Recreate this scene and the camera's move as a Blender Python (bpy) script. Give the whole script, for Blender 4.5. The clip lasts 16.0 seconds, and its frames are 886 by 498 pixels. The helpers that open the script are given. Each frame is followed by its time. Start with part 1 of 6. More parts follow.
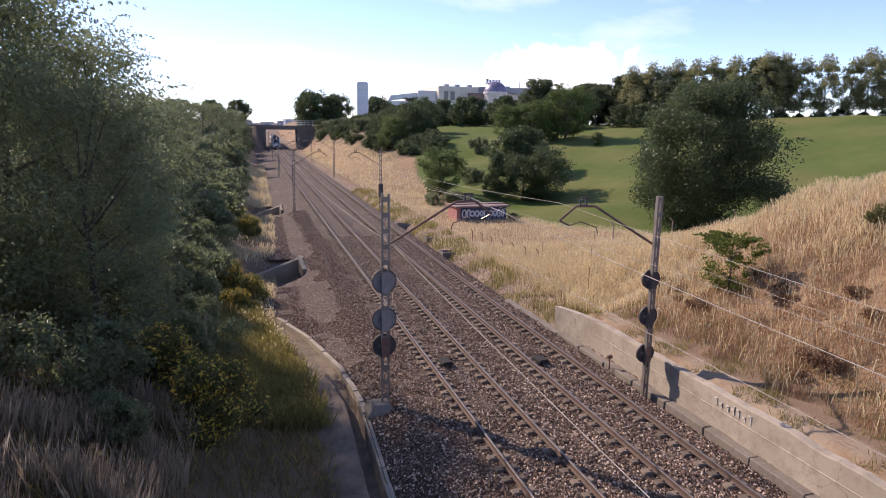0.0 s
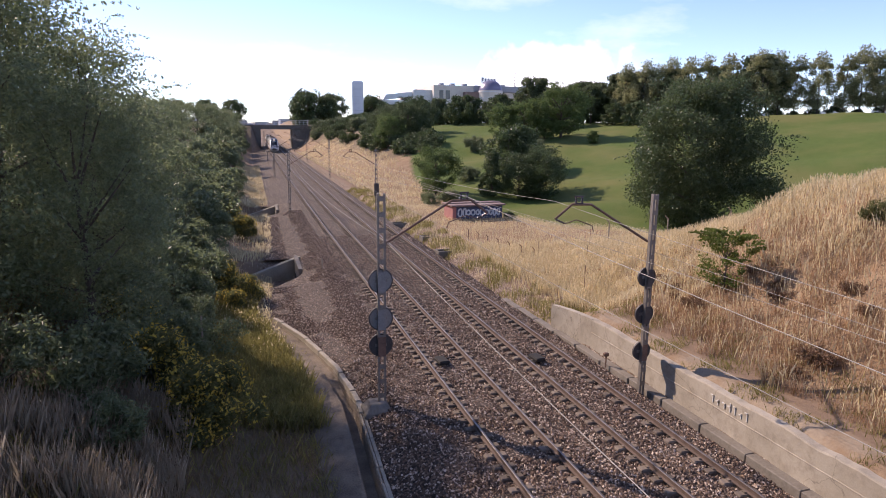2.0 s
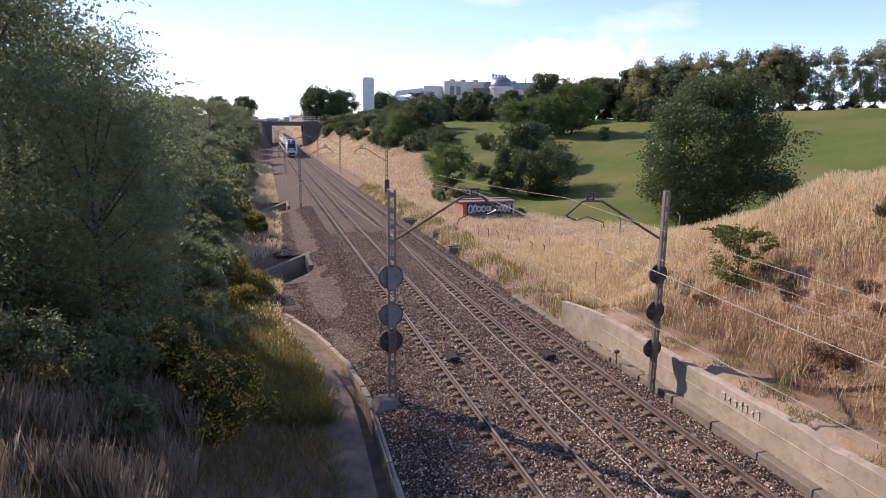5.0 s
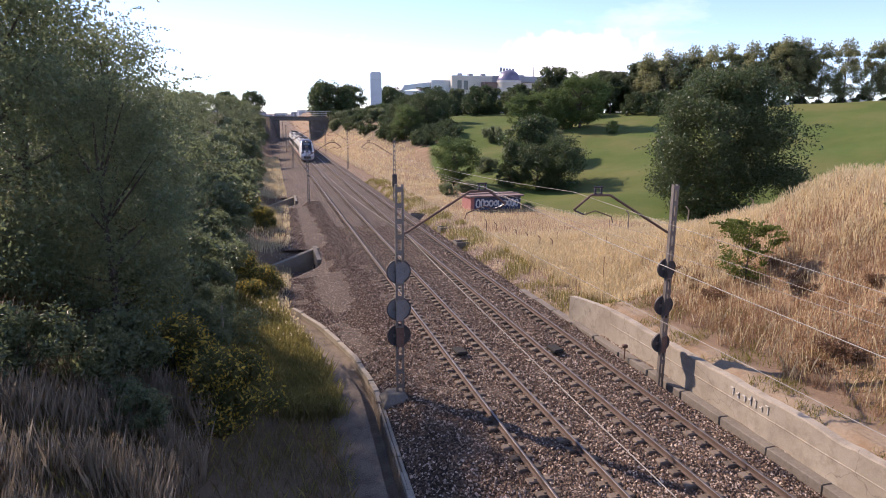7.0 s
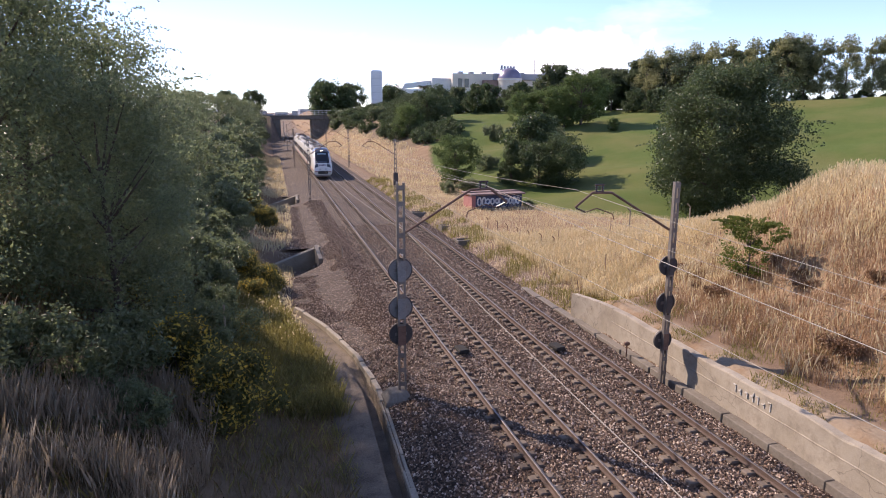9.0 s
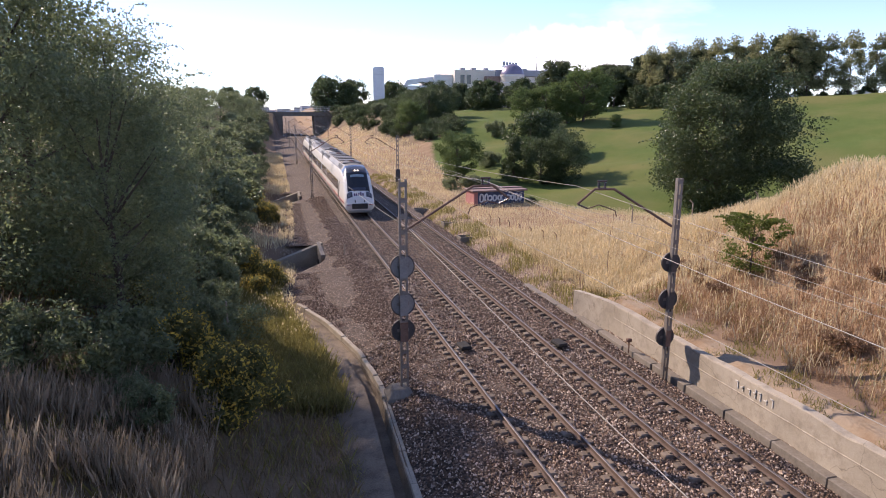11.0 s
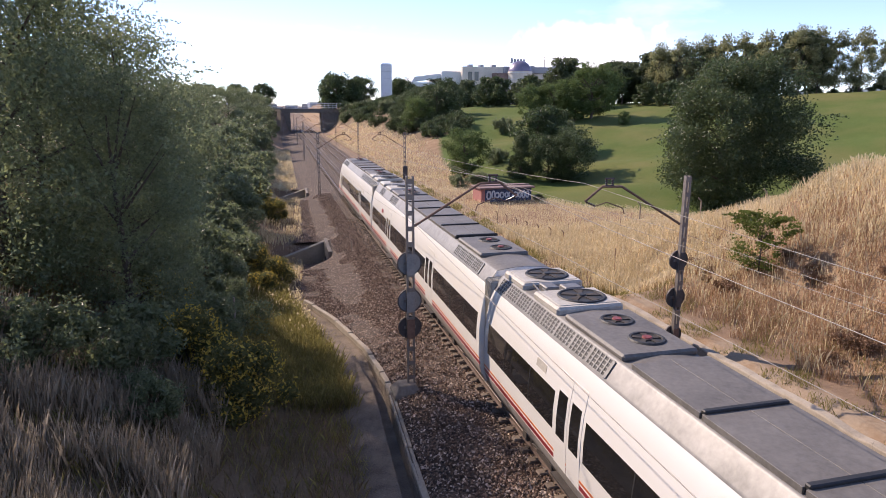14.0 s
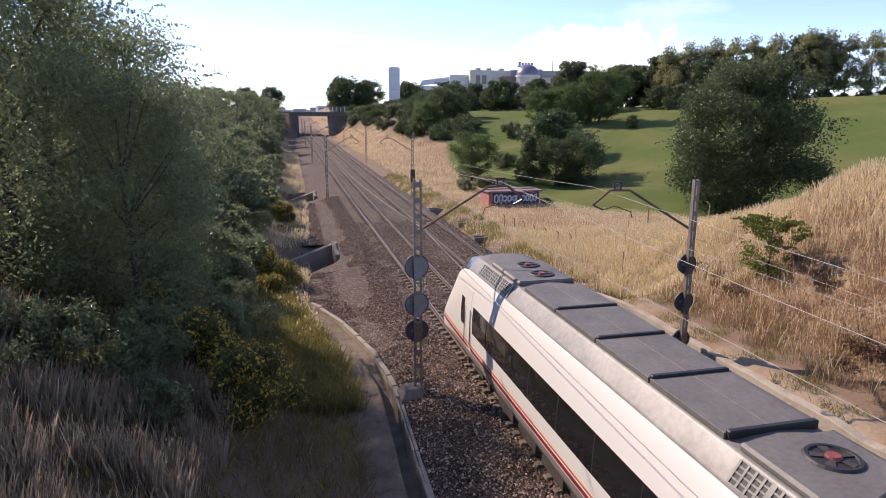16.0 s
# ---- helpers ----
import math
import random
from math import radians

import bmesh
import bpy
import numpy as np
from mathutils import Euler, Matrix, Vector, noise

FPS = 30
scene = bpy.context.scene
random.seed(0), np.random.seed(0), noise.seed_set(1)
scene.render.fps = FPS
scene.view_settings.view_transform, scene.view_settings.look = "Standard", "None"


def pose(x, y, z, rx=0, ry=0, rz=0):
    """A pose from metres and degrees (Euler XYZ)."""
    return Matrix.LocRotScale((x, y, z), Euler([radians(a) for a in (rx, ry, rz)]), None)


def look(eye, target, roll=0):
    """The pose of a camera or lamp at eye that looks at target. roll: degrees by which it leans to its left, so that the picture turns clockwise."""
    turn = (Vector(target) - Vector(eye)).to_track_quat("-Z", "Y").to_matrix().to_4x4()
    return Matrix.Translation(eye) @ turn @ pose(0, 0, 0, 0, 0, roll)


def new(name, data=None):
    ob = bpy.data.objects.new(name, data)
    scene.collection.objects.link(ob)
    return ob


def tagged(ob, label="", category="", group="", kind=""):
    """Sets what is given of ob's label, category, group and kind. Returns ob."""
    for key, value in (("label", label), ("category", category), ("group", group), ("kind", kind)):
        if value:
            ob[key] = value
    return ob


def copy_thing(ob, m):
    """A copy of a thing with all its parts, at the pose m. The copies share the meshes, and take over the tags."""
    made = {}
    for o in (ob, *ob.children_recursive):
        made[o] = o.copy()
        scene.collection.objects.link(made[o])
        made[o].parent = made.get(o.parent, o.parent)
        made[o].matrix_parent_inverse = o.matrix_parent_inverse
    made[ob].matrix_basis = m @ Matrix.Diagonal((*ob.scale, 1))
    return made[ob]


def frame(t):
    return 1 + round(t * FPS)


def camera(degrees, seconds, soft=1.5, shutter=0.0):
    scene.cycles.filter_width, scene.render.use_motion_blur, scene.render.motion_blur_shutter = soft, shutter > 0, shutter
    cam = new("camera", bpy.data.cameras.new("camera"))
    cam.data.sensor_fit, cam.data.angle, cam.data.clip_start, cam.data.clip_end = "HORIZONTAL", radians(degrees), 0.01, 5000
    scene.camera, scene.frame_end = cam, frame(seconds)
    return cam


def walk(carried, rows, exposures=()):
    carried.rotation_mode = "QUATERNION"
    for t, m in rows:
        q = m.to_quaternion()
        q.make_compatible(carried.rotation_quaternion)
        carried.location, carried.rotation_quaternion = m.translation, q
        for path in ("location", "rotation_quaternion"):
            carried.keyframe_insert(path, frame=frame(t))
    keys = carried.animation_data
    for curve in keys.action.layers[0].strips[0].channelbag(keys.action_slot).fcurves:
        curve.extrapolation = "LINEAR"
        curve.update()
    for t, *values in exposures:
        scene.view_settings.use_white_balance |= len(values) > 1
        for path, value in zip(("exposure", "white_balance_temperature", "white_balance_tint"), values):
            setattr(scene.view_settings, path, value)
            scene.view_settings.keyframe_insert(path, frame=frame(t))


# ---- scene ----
cam = camera(69.3, 16.0, soft=0.9)
EYE = (-7.429, 0.0, 9.195)
# seconds, yaw, pitch, roll of the hand-held camera
TURNS = [
    (0, -16.552, -10.875, -0.966), (0.5, -16.587, -11.175, -0.709), (1, -16.549, -10.831, -0.797),
    (1.5, -17.036, -10.948, -0.838), (2, -16.958, -10.959, -0.708), (2.5, -17.049, -11.016, -1.030),
    (3, -16.651, -10.987, -0.803), (3.5, -16.366, -11.253, -0.856), (4, -16.230, -11.137, -0.814),
    (6.5, -15.579, -11.710, -0.509), (7, -15.372, -11.785, -0.458), (7.5, -15.339, -11.802, -0.286),
    (8, -15.320, -11.689, -0.282), (8.5, -15.251, -11.865, -0.170), (9, -15.299, -11.940, -0.165),
    (11.5, -14.922, -12.411, -0.064), (12, -14.681, -12.550, -0.073), (12.5, -14.832, -12.570, -0.108),
    (13, -14.797, -12.626, -0.118), (13.5, -14.682, -12.499, -0.145), (14, -14.454, -12.517, -0.200),
    (14.5, -14.017, -12.414, -0.125), (15, -13.798, -12.302, -0.086), (15.5, -13.640, -12.271, -0.146),
    (16, -13.780, -12.221, -0.211)]
walk(cam, [(t, pose(*EYE, 90 + p, r, y)) for t, y, p, r in TURNS], [(0, 0.70, 6650, 28), (4, 0.72, 6650, 28), (8, 0.84, 6650, 27), (12, 0.86, 6650, 26), (16, 0.74, 6650, 26)])

# ---- light ----
SUN_UP, SUN_TO = 36.0, (-0.62, 0.78)
sun = new("sun", bpy.data.lights.new("sun", "SUN"))
sun.data.energy, sun.data.angle, sun.data.color = 3.8, radians(0.6), (1.0, 0.90, 0.71)
sx, sy = SUN_TO
sz = math.tan(radians(SUN_UP)) * math.hypot(sx, sy)
sun.matrix_world = look((sx * 50, sy * 50, sz * 50), (0, 0, 0))
world = bpy.data.worlds.new("sky")
scene.world = world
world.use_nodes = True


def build_sky():
    nt = world.node_tree
    nt.nodes.clear()
    out = nt.nodes.new("ShaderNodeOutputWorld")
    bg = nt.nodes.new("ShaderNodeBackground")
    sky = nt.nodes.new("ShaderNodeTexSky")
    sky.sky_type, sky.sun_disc = "NISHITA", False
    sky.sun_elevation, sky.sun_rotation = radians(SUN_UP), math.atan2(sx, sy)
    sky.air_density, sky.dust_density, sky.ozone_density = 0.8, 0.0, 3.0
    sky.altitude = 1200.0
    bg.inputs["Strength"].default_value = 0.15
    # thin clouds: noise on the sky's directions
    co = nt.nodes.new("ShaderNodeTexCoord")
    mp = nt.nodes.new("ShaderNodeMapping")
    mp.inputs["Scale"].default_value = (1.0, 1.0, 3.2)
    mp.inputs["Location"].default_value = (0.35, 0.1, 0.0)
    no = nt.nodes.new("ShaderNodeTexNoise")
    no.inputs["Scale"].default_value, no.inputs["Detail"].default_value = 2.6, 9.0
    no.inputs["Roughness"].default_value = 0.58
    rp = nt.nodes.new("ShaderNodeValToRGB")
    rp.color_ramp.elements[0].position, rp.color_ramp.elements[1].position = 0.53, 0.78
    rp.color_ramp.elements[0].color = (0, 0, 0, 1)
    rp.color_ramp.elements[1].color = (0.45, 0.45, 0.45, 1)
    mx = nt.nodes.new("ShaderNodeMix")
    mx.data_type = "RGBA"
    mx.inputs["B"].default_value = (7.5, 7.5, 7.6, 1)
    # a heap of cumulus low over the park
    aim = Vector((math.sin(radians(25.5)), math.cos(radians(25.5)), 0.075)).normalized()
    dt = nt.nodes.new("ShaderNodeVectorMath")
    dt.operation = "DISTANCE"
    dt.inputs[1].default_value = aim
    sq = nt.nodes.new("ShaderNodeMapping")
    sq.inputs["Scale"].default_value = (1.0, 1.0, 1.9)
    sq.inputs["Location"].default_value = (0.0, 0.0, -0.9 * aim.z)
    nt.links.new(co.outputs["Generated"], sq.inputs["Vector"])
    nt.links.new(sq.outputs["Vector"], dt.inputs[0])
    n2 = nt.nodes.new("ShaderNodeTexNoise")
    n2.inputs["Scale"].default_value, n2.inputs["Detail"].default_value = 10.0, 10.0
    nt.links.new(co.outputs["Generated"], n2.inputs["Vector"])
    ma = nt.nodes.new("ShaderNodeMath")
    ma.operation = "MULTIPLY_ADD"
    ma.inputs[1].default_value = 0.36
    nt.links.new(n2.outputs["Fac"], ma.inputs[0])
    nt.links.new(dt.outputs["Value"], ma.inputs[2])
    r2 = nt.nodes.new("ShaderNodeValToRGB")
    r2.color_ramp.elements[0].position, r2.color_ramp.elements[1].position = 0.245, 0.30
    r2.color_ramp.elements[0].color, r2.color_ramp.elements[1].color = (0.8, 0.8, 0.8, 1), (0, 0, 0, 1)
    nt.links.new(ma.outputs[0], r2.inputs["Fac"])
    both = nt.nodes.new("ShaderNodeMix")
    both.data_type, both.blend_type = "RGBA", "LIGHTEN"
    both.inputs["Factor"].default_value = 1.0
    nt.links.new(rp.outputs["Color"], both.inputs["A"])
    nt.links.new(r2.outputs["Color"], both.inputs["B"])
    nt.links.new(co.outputs["Generated"], mp.inputs["Vector"])
    nt.links.new(mp.outputs["Vector"], no.inputs["Vector"])
    nt.links.new(no.outputs["Fac"], rp.inputs["Fac"])
    nt.links.new(both.outputs["Result"], mx.inputs["Factor"])
    nt.links.new(sky.outputs["Color"], mx.inputs["A"])
    nt.links.new(mx.outputs["Result"], bg.inputs["Color"])
    nt.links.new(bg.outputs["Background"], out.inputs["Surface"])


build_sky()


# ---- materials ----
def nodes_of(name):
    m = bpy.data.materials.new(name)
    m.use_nodes = True
    nt = m.node_tree
    return m, nt, nt.nodes["Principled BSDF"]


def noise_node(nt, scale, detail=5.0, rough=0.6, vec=None):
    n = nt.nodes.new("ShaderNodeTexNoise")
    n.inputs["Scale"].default_value, n.inputs["Detail"].default_value, n.inputs["Roughness"].default_value = scale, detail, rough
    if vec is None:
        vec = nt.nodes.new("ShaderNodeTexCoord").outputs["Object"]
    nt.links.new(vec, n.inputs["Vector"])
    return n.outputs["Fac"]


def ramp(nt, fac, stops):
    r = nt.nodes.new("ShaderNodeValToRGB")
    els = r.color_ramp.elements
    while len(els) < len(stops):
        els.new(0.5)
    for e, (p, c) in zip(els, stops):
        e.position = p
        e.color = (*c, 1)
    nt.links.new(fac, r.inputs["Fac"])
    return r.outputs["Color"]


def mixc(nt, fac, a, b, mode="MIX"):
    m = nt.nodes.new("ShaderNodeMix")
    m.data_type, m.blend_type = "RGBA", mode
    for key, v in (("Factor", fac), ("A", a), ("B", b)):
        if isinstance(v, (int, float)):
            m.inputs[key].default_value = v
        elif isinstance(v, tuple):
            m.inputs[key].default_value = (*v, 1)
        else:
            nt.links.new(v, m.inputs[key])
    return m.outputs["Result"]


def bump(nt, bsdf, fac, strength, dist):
    b = nt.nodes.new("ShaderNodeBump")
    b.inputs["Strength"].default_value, b.inputs["Distance"].default_value = strength, dist
    nt.links.new(fac, b.inputs["Height"])
    nt.links.new(b.outputs["Normal"], bsdf.inputs["Normal"])


def mat(name, dark, light, scale=2.0, fine=25.0, rough=0.8, metal=0.0, relief=0.3, depth=0.01, coat=0.0, vary=0.0):
    """A surface between two colours, mottled at two scales, with fine relief."""
    m, nt, b = nodes_of(name)
    big, small = noise_node(nt, scale), noise_node(nt, fine, 4.0)
    c = mixc(nt, ramp(nt, big, [(0.3, (0, 0, 0)), (0.7, (1, 1, 1))]), dark, light)
    c = mixc(nt, 0.35, c, ramp(nt, small, [(0.3, tuple(v * 0.55 for v in dark)), (0.7, light)]))
    if vary:
        info = nt.nodes.new("ShaderNodeObjectInfo")
        c = mixc(nt, vary, c, ramp(nt, info.outputs["Random"], [(0.0, tuple(v * 0.6 for v in dark)), (1.0, light)]))
    nt.links.new(c, b.inputs["Base Color"])
    b.inputs["Roughness"].default_value, b.inputs["Metallic"].default_value = rough, metal
    b.inputs["Coat Weight"].default_value = coat
    if relief:
        bump(nt, b, small, relief, depth)
    return m


def leaf_mat(name, dark, light, dry=None, glow=0.45, gloss=0.3, rough=0.55):
    """Leaves and blades: each island its own shade, some light shining through."""
    m, nt, b = nodes_of(name)
    geo = nt.nodes.new("ShaderNodeNewGeometry")
    stops = [(0.0, dark), (0.85, light)] + ([(1.0, dry)] if dry else [])
    c = ramp(nt, geo.outputs["Random Per Island"], stops)
    big = noise_node(nt, 0.6, 3.0)
    c = mixc(nt, 0.5, c, mixc(nt, big, tuple(v * 0.5 for v in dark), tuple(min(1, v * 1.25) for v in light)))
    nt.links.new(c, b.inputs["Base Color"])
    b.inputs["Roughness"].default_value = rough
    b.inputs["Specular IOR Level"].default_value = gloss
    tr = nt.nodes.new("ShaderNodeBsdfTranslucent")
    nt.links.new(c, tr.inputs["Color"])
    mx = nt.nodes.new("ShaderNodeMixShader")
    mx.inputs["Fac"].default_value = glow
    nt.links.new(b.outputs["BSDF"], mx.inputs[1])
    nt.links.new(tr.outputs["BSDF"], mx.inputs[2])
    nt.links.new(mx.outputs["Shader"], nt.nodes["Material Output"].inputs["Surface"])
    return m


M_CONCRETE = mat("weathered_concrete", (0.22, 0.18, 0.135), (0.40, 0.345, 0.27), 0.9, 14, 0.9, relief=0.35)
M_CONCRETE_DARK = mat("stained_and_shaded_concrete", (0.13, 0.11, 0.09), (0.25, 0.215, 0.175), 1.2, 12, 0.9, relief=0.35)
M_SLEEPER = mat("sleeper_concrete", (0.10, 0.073, 0.054), (0.24, 0.185, 0.14), 3.0, 20, 0.92, relief=0.3, vary=0.5)
M_SILT = mat("silted_ditch", (0.08, 0.060, 0.044), (0.24, 0.185, 0.135), 1.6, 22, 0.95, relief=0.8, depth=0.05)
M_RAIL_TOP = mat("polished_rail", (0.13, 0.11, 0.10), (0.22, 0.19, 0.175), 4, 40, 0.5, 0.7, relief=0.05)
M_RAIL_SIDE = mat("rusty_rail", (0.065, 0.042, 0.032), (0.14, 0.092, 0.07), 4, 30, 0.85, relief=0.3)
M_STEEL = mat("galvanised_steel", (0.17, 0.145, 0.125), (0.29, 0.255, 0.225), 3, 25, 0.6, 0.5, relief=0.15)
M_RUST = mat("rusty_steel", (0.13, 0.075, 0.055), (0.25, 0.15, 0.11), 3, 22, 0.8, 0.2, relief=0.3)
M_DISC_GREY = mat("grey_signal_plate", (0.20, 0.19, 0.18), (0.30, 0.285, 0.27), 3, 22, 0.6, 0.1, relief=0.2)
M_SHRUB_DEAD = leaf_mat("dead_shrub", (0.15, 0.085, 0.05), (0.34, 0.21, 0.125), (0.56, 0.42, 0.28), glow=0.35)
M_DISC = mat("dark_signal_plate", (0.055, 0.05, 0.05), (0.10, 0.085, 0.08), 3, 22, 0.6, 0.2, relief=0.2)
M_WIRE = mat("weathered_copper_wire", (0.26, 0.24, 0.21), (0.38, 0.35, 0.31), 8, 30, 0.6, 0.4, relief=0.0)
M_GLASS_INS = mat("insulator_ceramic", (0.05, 0.03, 0.025), (0.09, 0.06, 0.05), 6, 30, 0.25, relief=0.0)
M_BARK = mat("bark", (0.06, 0.045, 0.035), (0.14, 0.11, 0.085), 3, 18, 0.95, relief=0.8, depth=0.03)
M_LEAF = leaf_mat("green_leaves", (0.06, 0.095, 0.03), (0.16, 0.22, 0.075), glow=0.5)
M_LEAF_DARK = leaf_mat("dark_green_leaves", (0.034, 0.055, 0.022), (0.11, 0.15, 0.056), glow=0.4, gloss=0.5, rough=0.45)
M_LEAF_BANK = leaf_mat("bank_leaves", (0.10, 0.13, 0.065), (0.24, 0.28, 0.14), glow=0.6, gloss=0.8, rough=0.42)
M_LEAF_PINE = leaf_mat("pine_needles", (0.06, 0.08, 0.042), (0.14, 0.17, 0.085), glow=0.5)
M_LEAF_POPLAR = leaf_mat("poplar_leaves", (0.20, 0.22, 0.11), (0.38, 0.38, 0.20), (0.44, 0.38, 0.24), glow=0.65)
M_LEAF_YOUNG = leaf_mat("young_leaves", (0.08, 0.11, 0.022), (0.20, 0.24, 0.055), glow=0.5)
M_LEAF_BROOM = leaf_mat("broom_shoots", (0.09, 0.10, 0.04), (0.20, 0.20, 0.08), glow=0.55)
M_FLOWER = leaf_mat("yellow_flowers", (0.50, 0.36, 0.05), (0.66, 0.50, 0.10))
M_DRY = leaf_mat("dry_grass", (0.52, 0.405, 0.225), (0.80, 0.68, 0.44), (0.90, 0.81, 0.61), glow=0.45)
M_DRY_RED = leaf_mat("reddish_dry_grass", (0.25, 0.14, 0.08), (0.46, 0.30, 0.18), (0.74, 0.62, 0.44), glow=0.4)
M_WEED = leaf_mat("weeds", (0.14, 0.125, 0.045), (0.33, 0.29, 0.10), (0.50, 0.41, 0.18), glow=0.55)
# straw darkened in its base colour for the shade under the bank trees
M_STRAW_SHADE = leaf_mat("shaded_oat_grass", (0.26, 0.20, 0.135), (0.44, 0.36, 0.26), (0.74, 0.66, 0.54), glow=0.5)
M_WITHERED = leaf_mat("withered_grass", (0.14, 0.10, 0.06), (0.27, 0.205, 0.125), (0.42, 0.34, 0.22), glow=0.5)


def gravel_mat():
    m, nt, b = nodes_of("ballast_gravel")
    co = nt.nodes.new("ShaderNodeTexCoord").outputs["Object"]
    v = nt.nodes.new("ShaderNodeTexVoronoi")
    v.inputs["Scale"].default_value = 17.0
    nt.links.new(co, v.inputs["Vector"])
    sep = nt.nodes.new("ShaderNodeSeparateColor")
    nt.links.new(v.outputs["Color"], sep.inputs["Color"])
    c = ramp(nt, sep.outputs["Red"], [(0.0, (0.035, 0.021, 0.014)), (0.45, (0.11, 0.067, 0.045)), (0.8, (0.19, 0.125, 0.088)), (1.0, (0.42, 0.33, 0.26))])
    big = noise_node(nt, 0.25, 4.0, 0.6, co)
    c = mixc(nt, ramp(nt, big, [(0.42, (0, 0, 0)), (0.62, (1, 1, 1))]), c, mixc(nt, 0.25, c, (0.26, 0.15, 0.10), "MULTIPLY"))
    # shade in the gaps between stones, mixed into the colour
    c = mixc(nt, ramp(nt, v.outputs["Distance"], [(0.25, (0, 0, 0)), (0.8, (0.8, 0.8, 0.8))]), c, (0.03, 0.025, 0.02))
    nt.links.new(c, b.inputs["Base Color"])
    b.inputs["Roughness"].default_value = 0.92
    inv = nt.nodes.new("ShaderNodeMath")
    inv.operation = "SUBTRACT"
    inv.inputs[0].default_value = 1.0
    nt.links.new(v.outputs["Distance"], inv.inputs[1])
    bump(nt, b, inv.outputs[0], 1.0, 0.04)
    return m


def stone_mat():
    m, nt, b = nodes_of("ballast_stone")
    geo = nt.nodes.new("ShaderNodeNewGeometry")
    c = ramp(nt, geo.outputs["Random Per Island"], [(0.0, (0.035, 0.021, 0.014)), (0.4, (0.13, 0.079, 0.052)), (0.75, (0.27, 0.18, 0.125)), (1.0, (0.66, 0.53, 0.42))])
    nt.links.new(c, b.inputs["Base Color"])
    b.inputs["Roughness"].default_value = 0.9
    return m


def wall_mat():
    """Old cast concrete: stained, with fine cracks."""
    m, nt, b = nodes_of("cracked_wall_concrete")
    co = nt.nodes.new("ShaderNodeTexCoord").outputs["Object"]
    big, mid, fine = noise_node(nt, 0.5, 5, 0.6, co), noise_node(nt, 2.2, 6, 0.7, co), noise_node(nt, 22, 5, 0.65, co)
    c = mixc(nt, ramp(nt, big, [(0.35, (0, 0, 0)), (0.65, (1, 1, 1))]), (0.29, 0.245, 0.185), (0.44, 0.38, 0.30))
    c = mixc(nt, ramp(nt, mid, [(0.48, (0, 0, 0)), (0.68, (0.8, 0.8, 0.8))]), c, (0.19, 0.15, 0.11))
    c = mixc(nt, 0.35, c, mixc(nt, fine, (0.14, 0.115, 0.085), (0.50, 0.44, 0.36)))
    v = nt.nodes.new("ShaderNodeTexVoronoi")
    v.feature = "DISTANCE_TO_EDGE"
    v.inputs["Scale"].default_value = 0.55
    warp = nt.nodes.new("ShaderNodeMix")
    warp.data_type = "VECTOR"
    warp.inputs["Factor"].default_value = 0.4
    nz = nt.nodes.new("ShaderNodeTexNoise")
    nz.inputs["Scale"].default_value, nz.inputs["Detail"].default_value = 2.0, 6.0
    nt.links.new(co, nz.inputs["Vector"])
    nt.links.new(co, warp.inputs["A"])
    nt.links.new(nz.outputs["Color"], warp.inputs["B"])
    nt.links.new(warp.outputs["Result"], v.inputs["Vector"])
    crack = ramp(nt, v.outputs["Distance"], [(0.0, (0.5, 0.5, 0.5)), (0.005, (0, 0, 0))])
    c = mixc(nt, crack, c, (0.07, 0.05, 0.035))
    nt.links.new(c, b.inputs["Base Color"])
    b.inputs["Roughness"].default_value = 0.93
    bump(nt, b, mid, 0.5, 0.04)
    return m


M_WALL = wall_mat()
M_BALLAST, M_STONE = gravel_mat(), stone_mat()


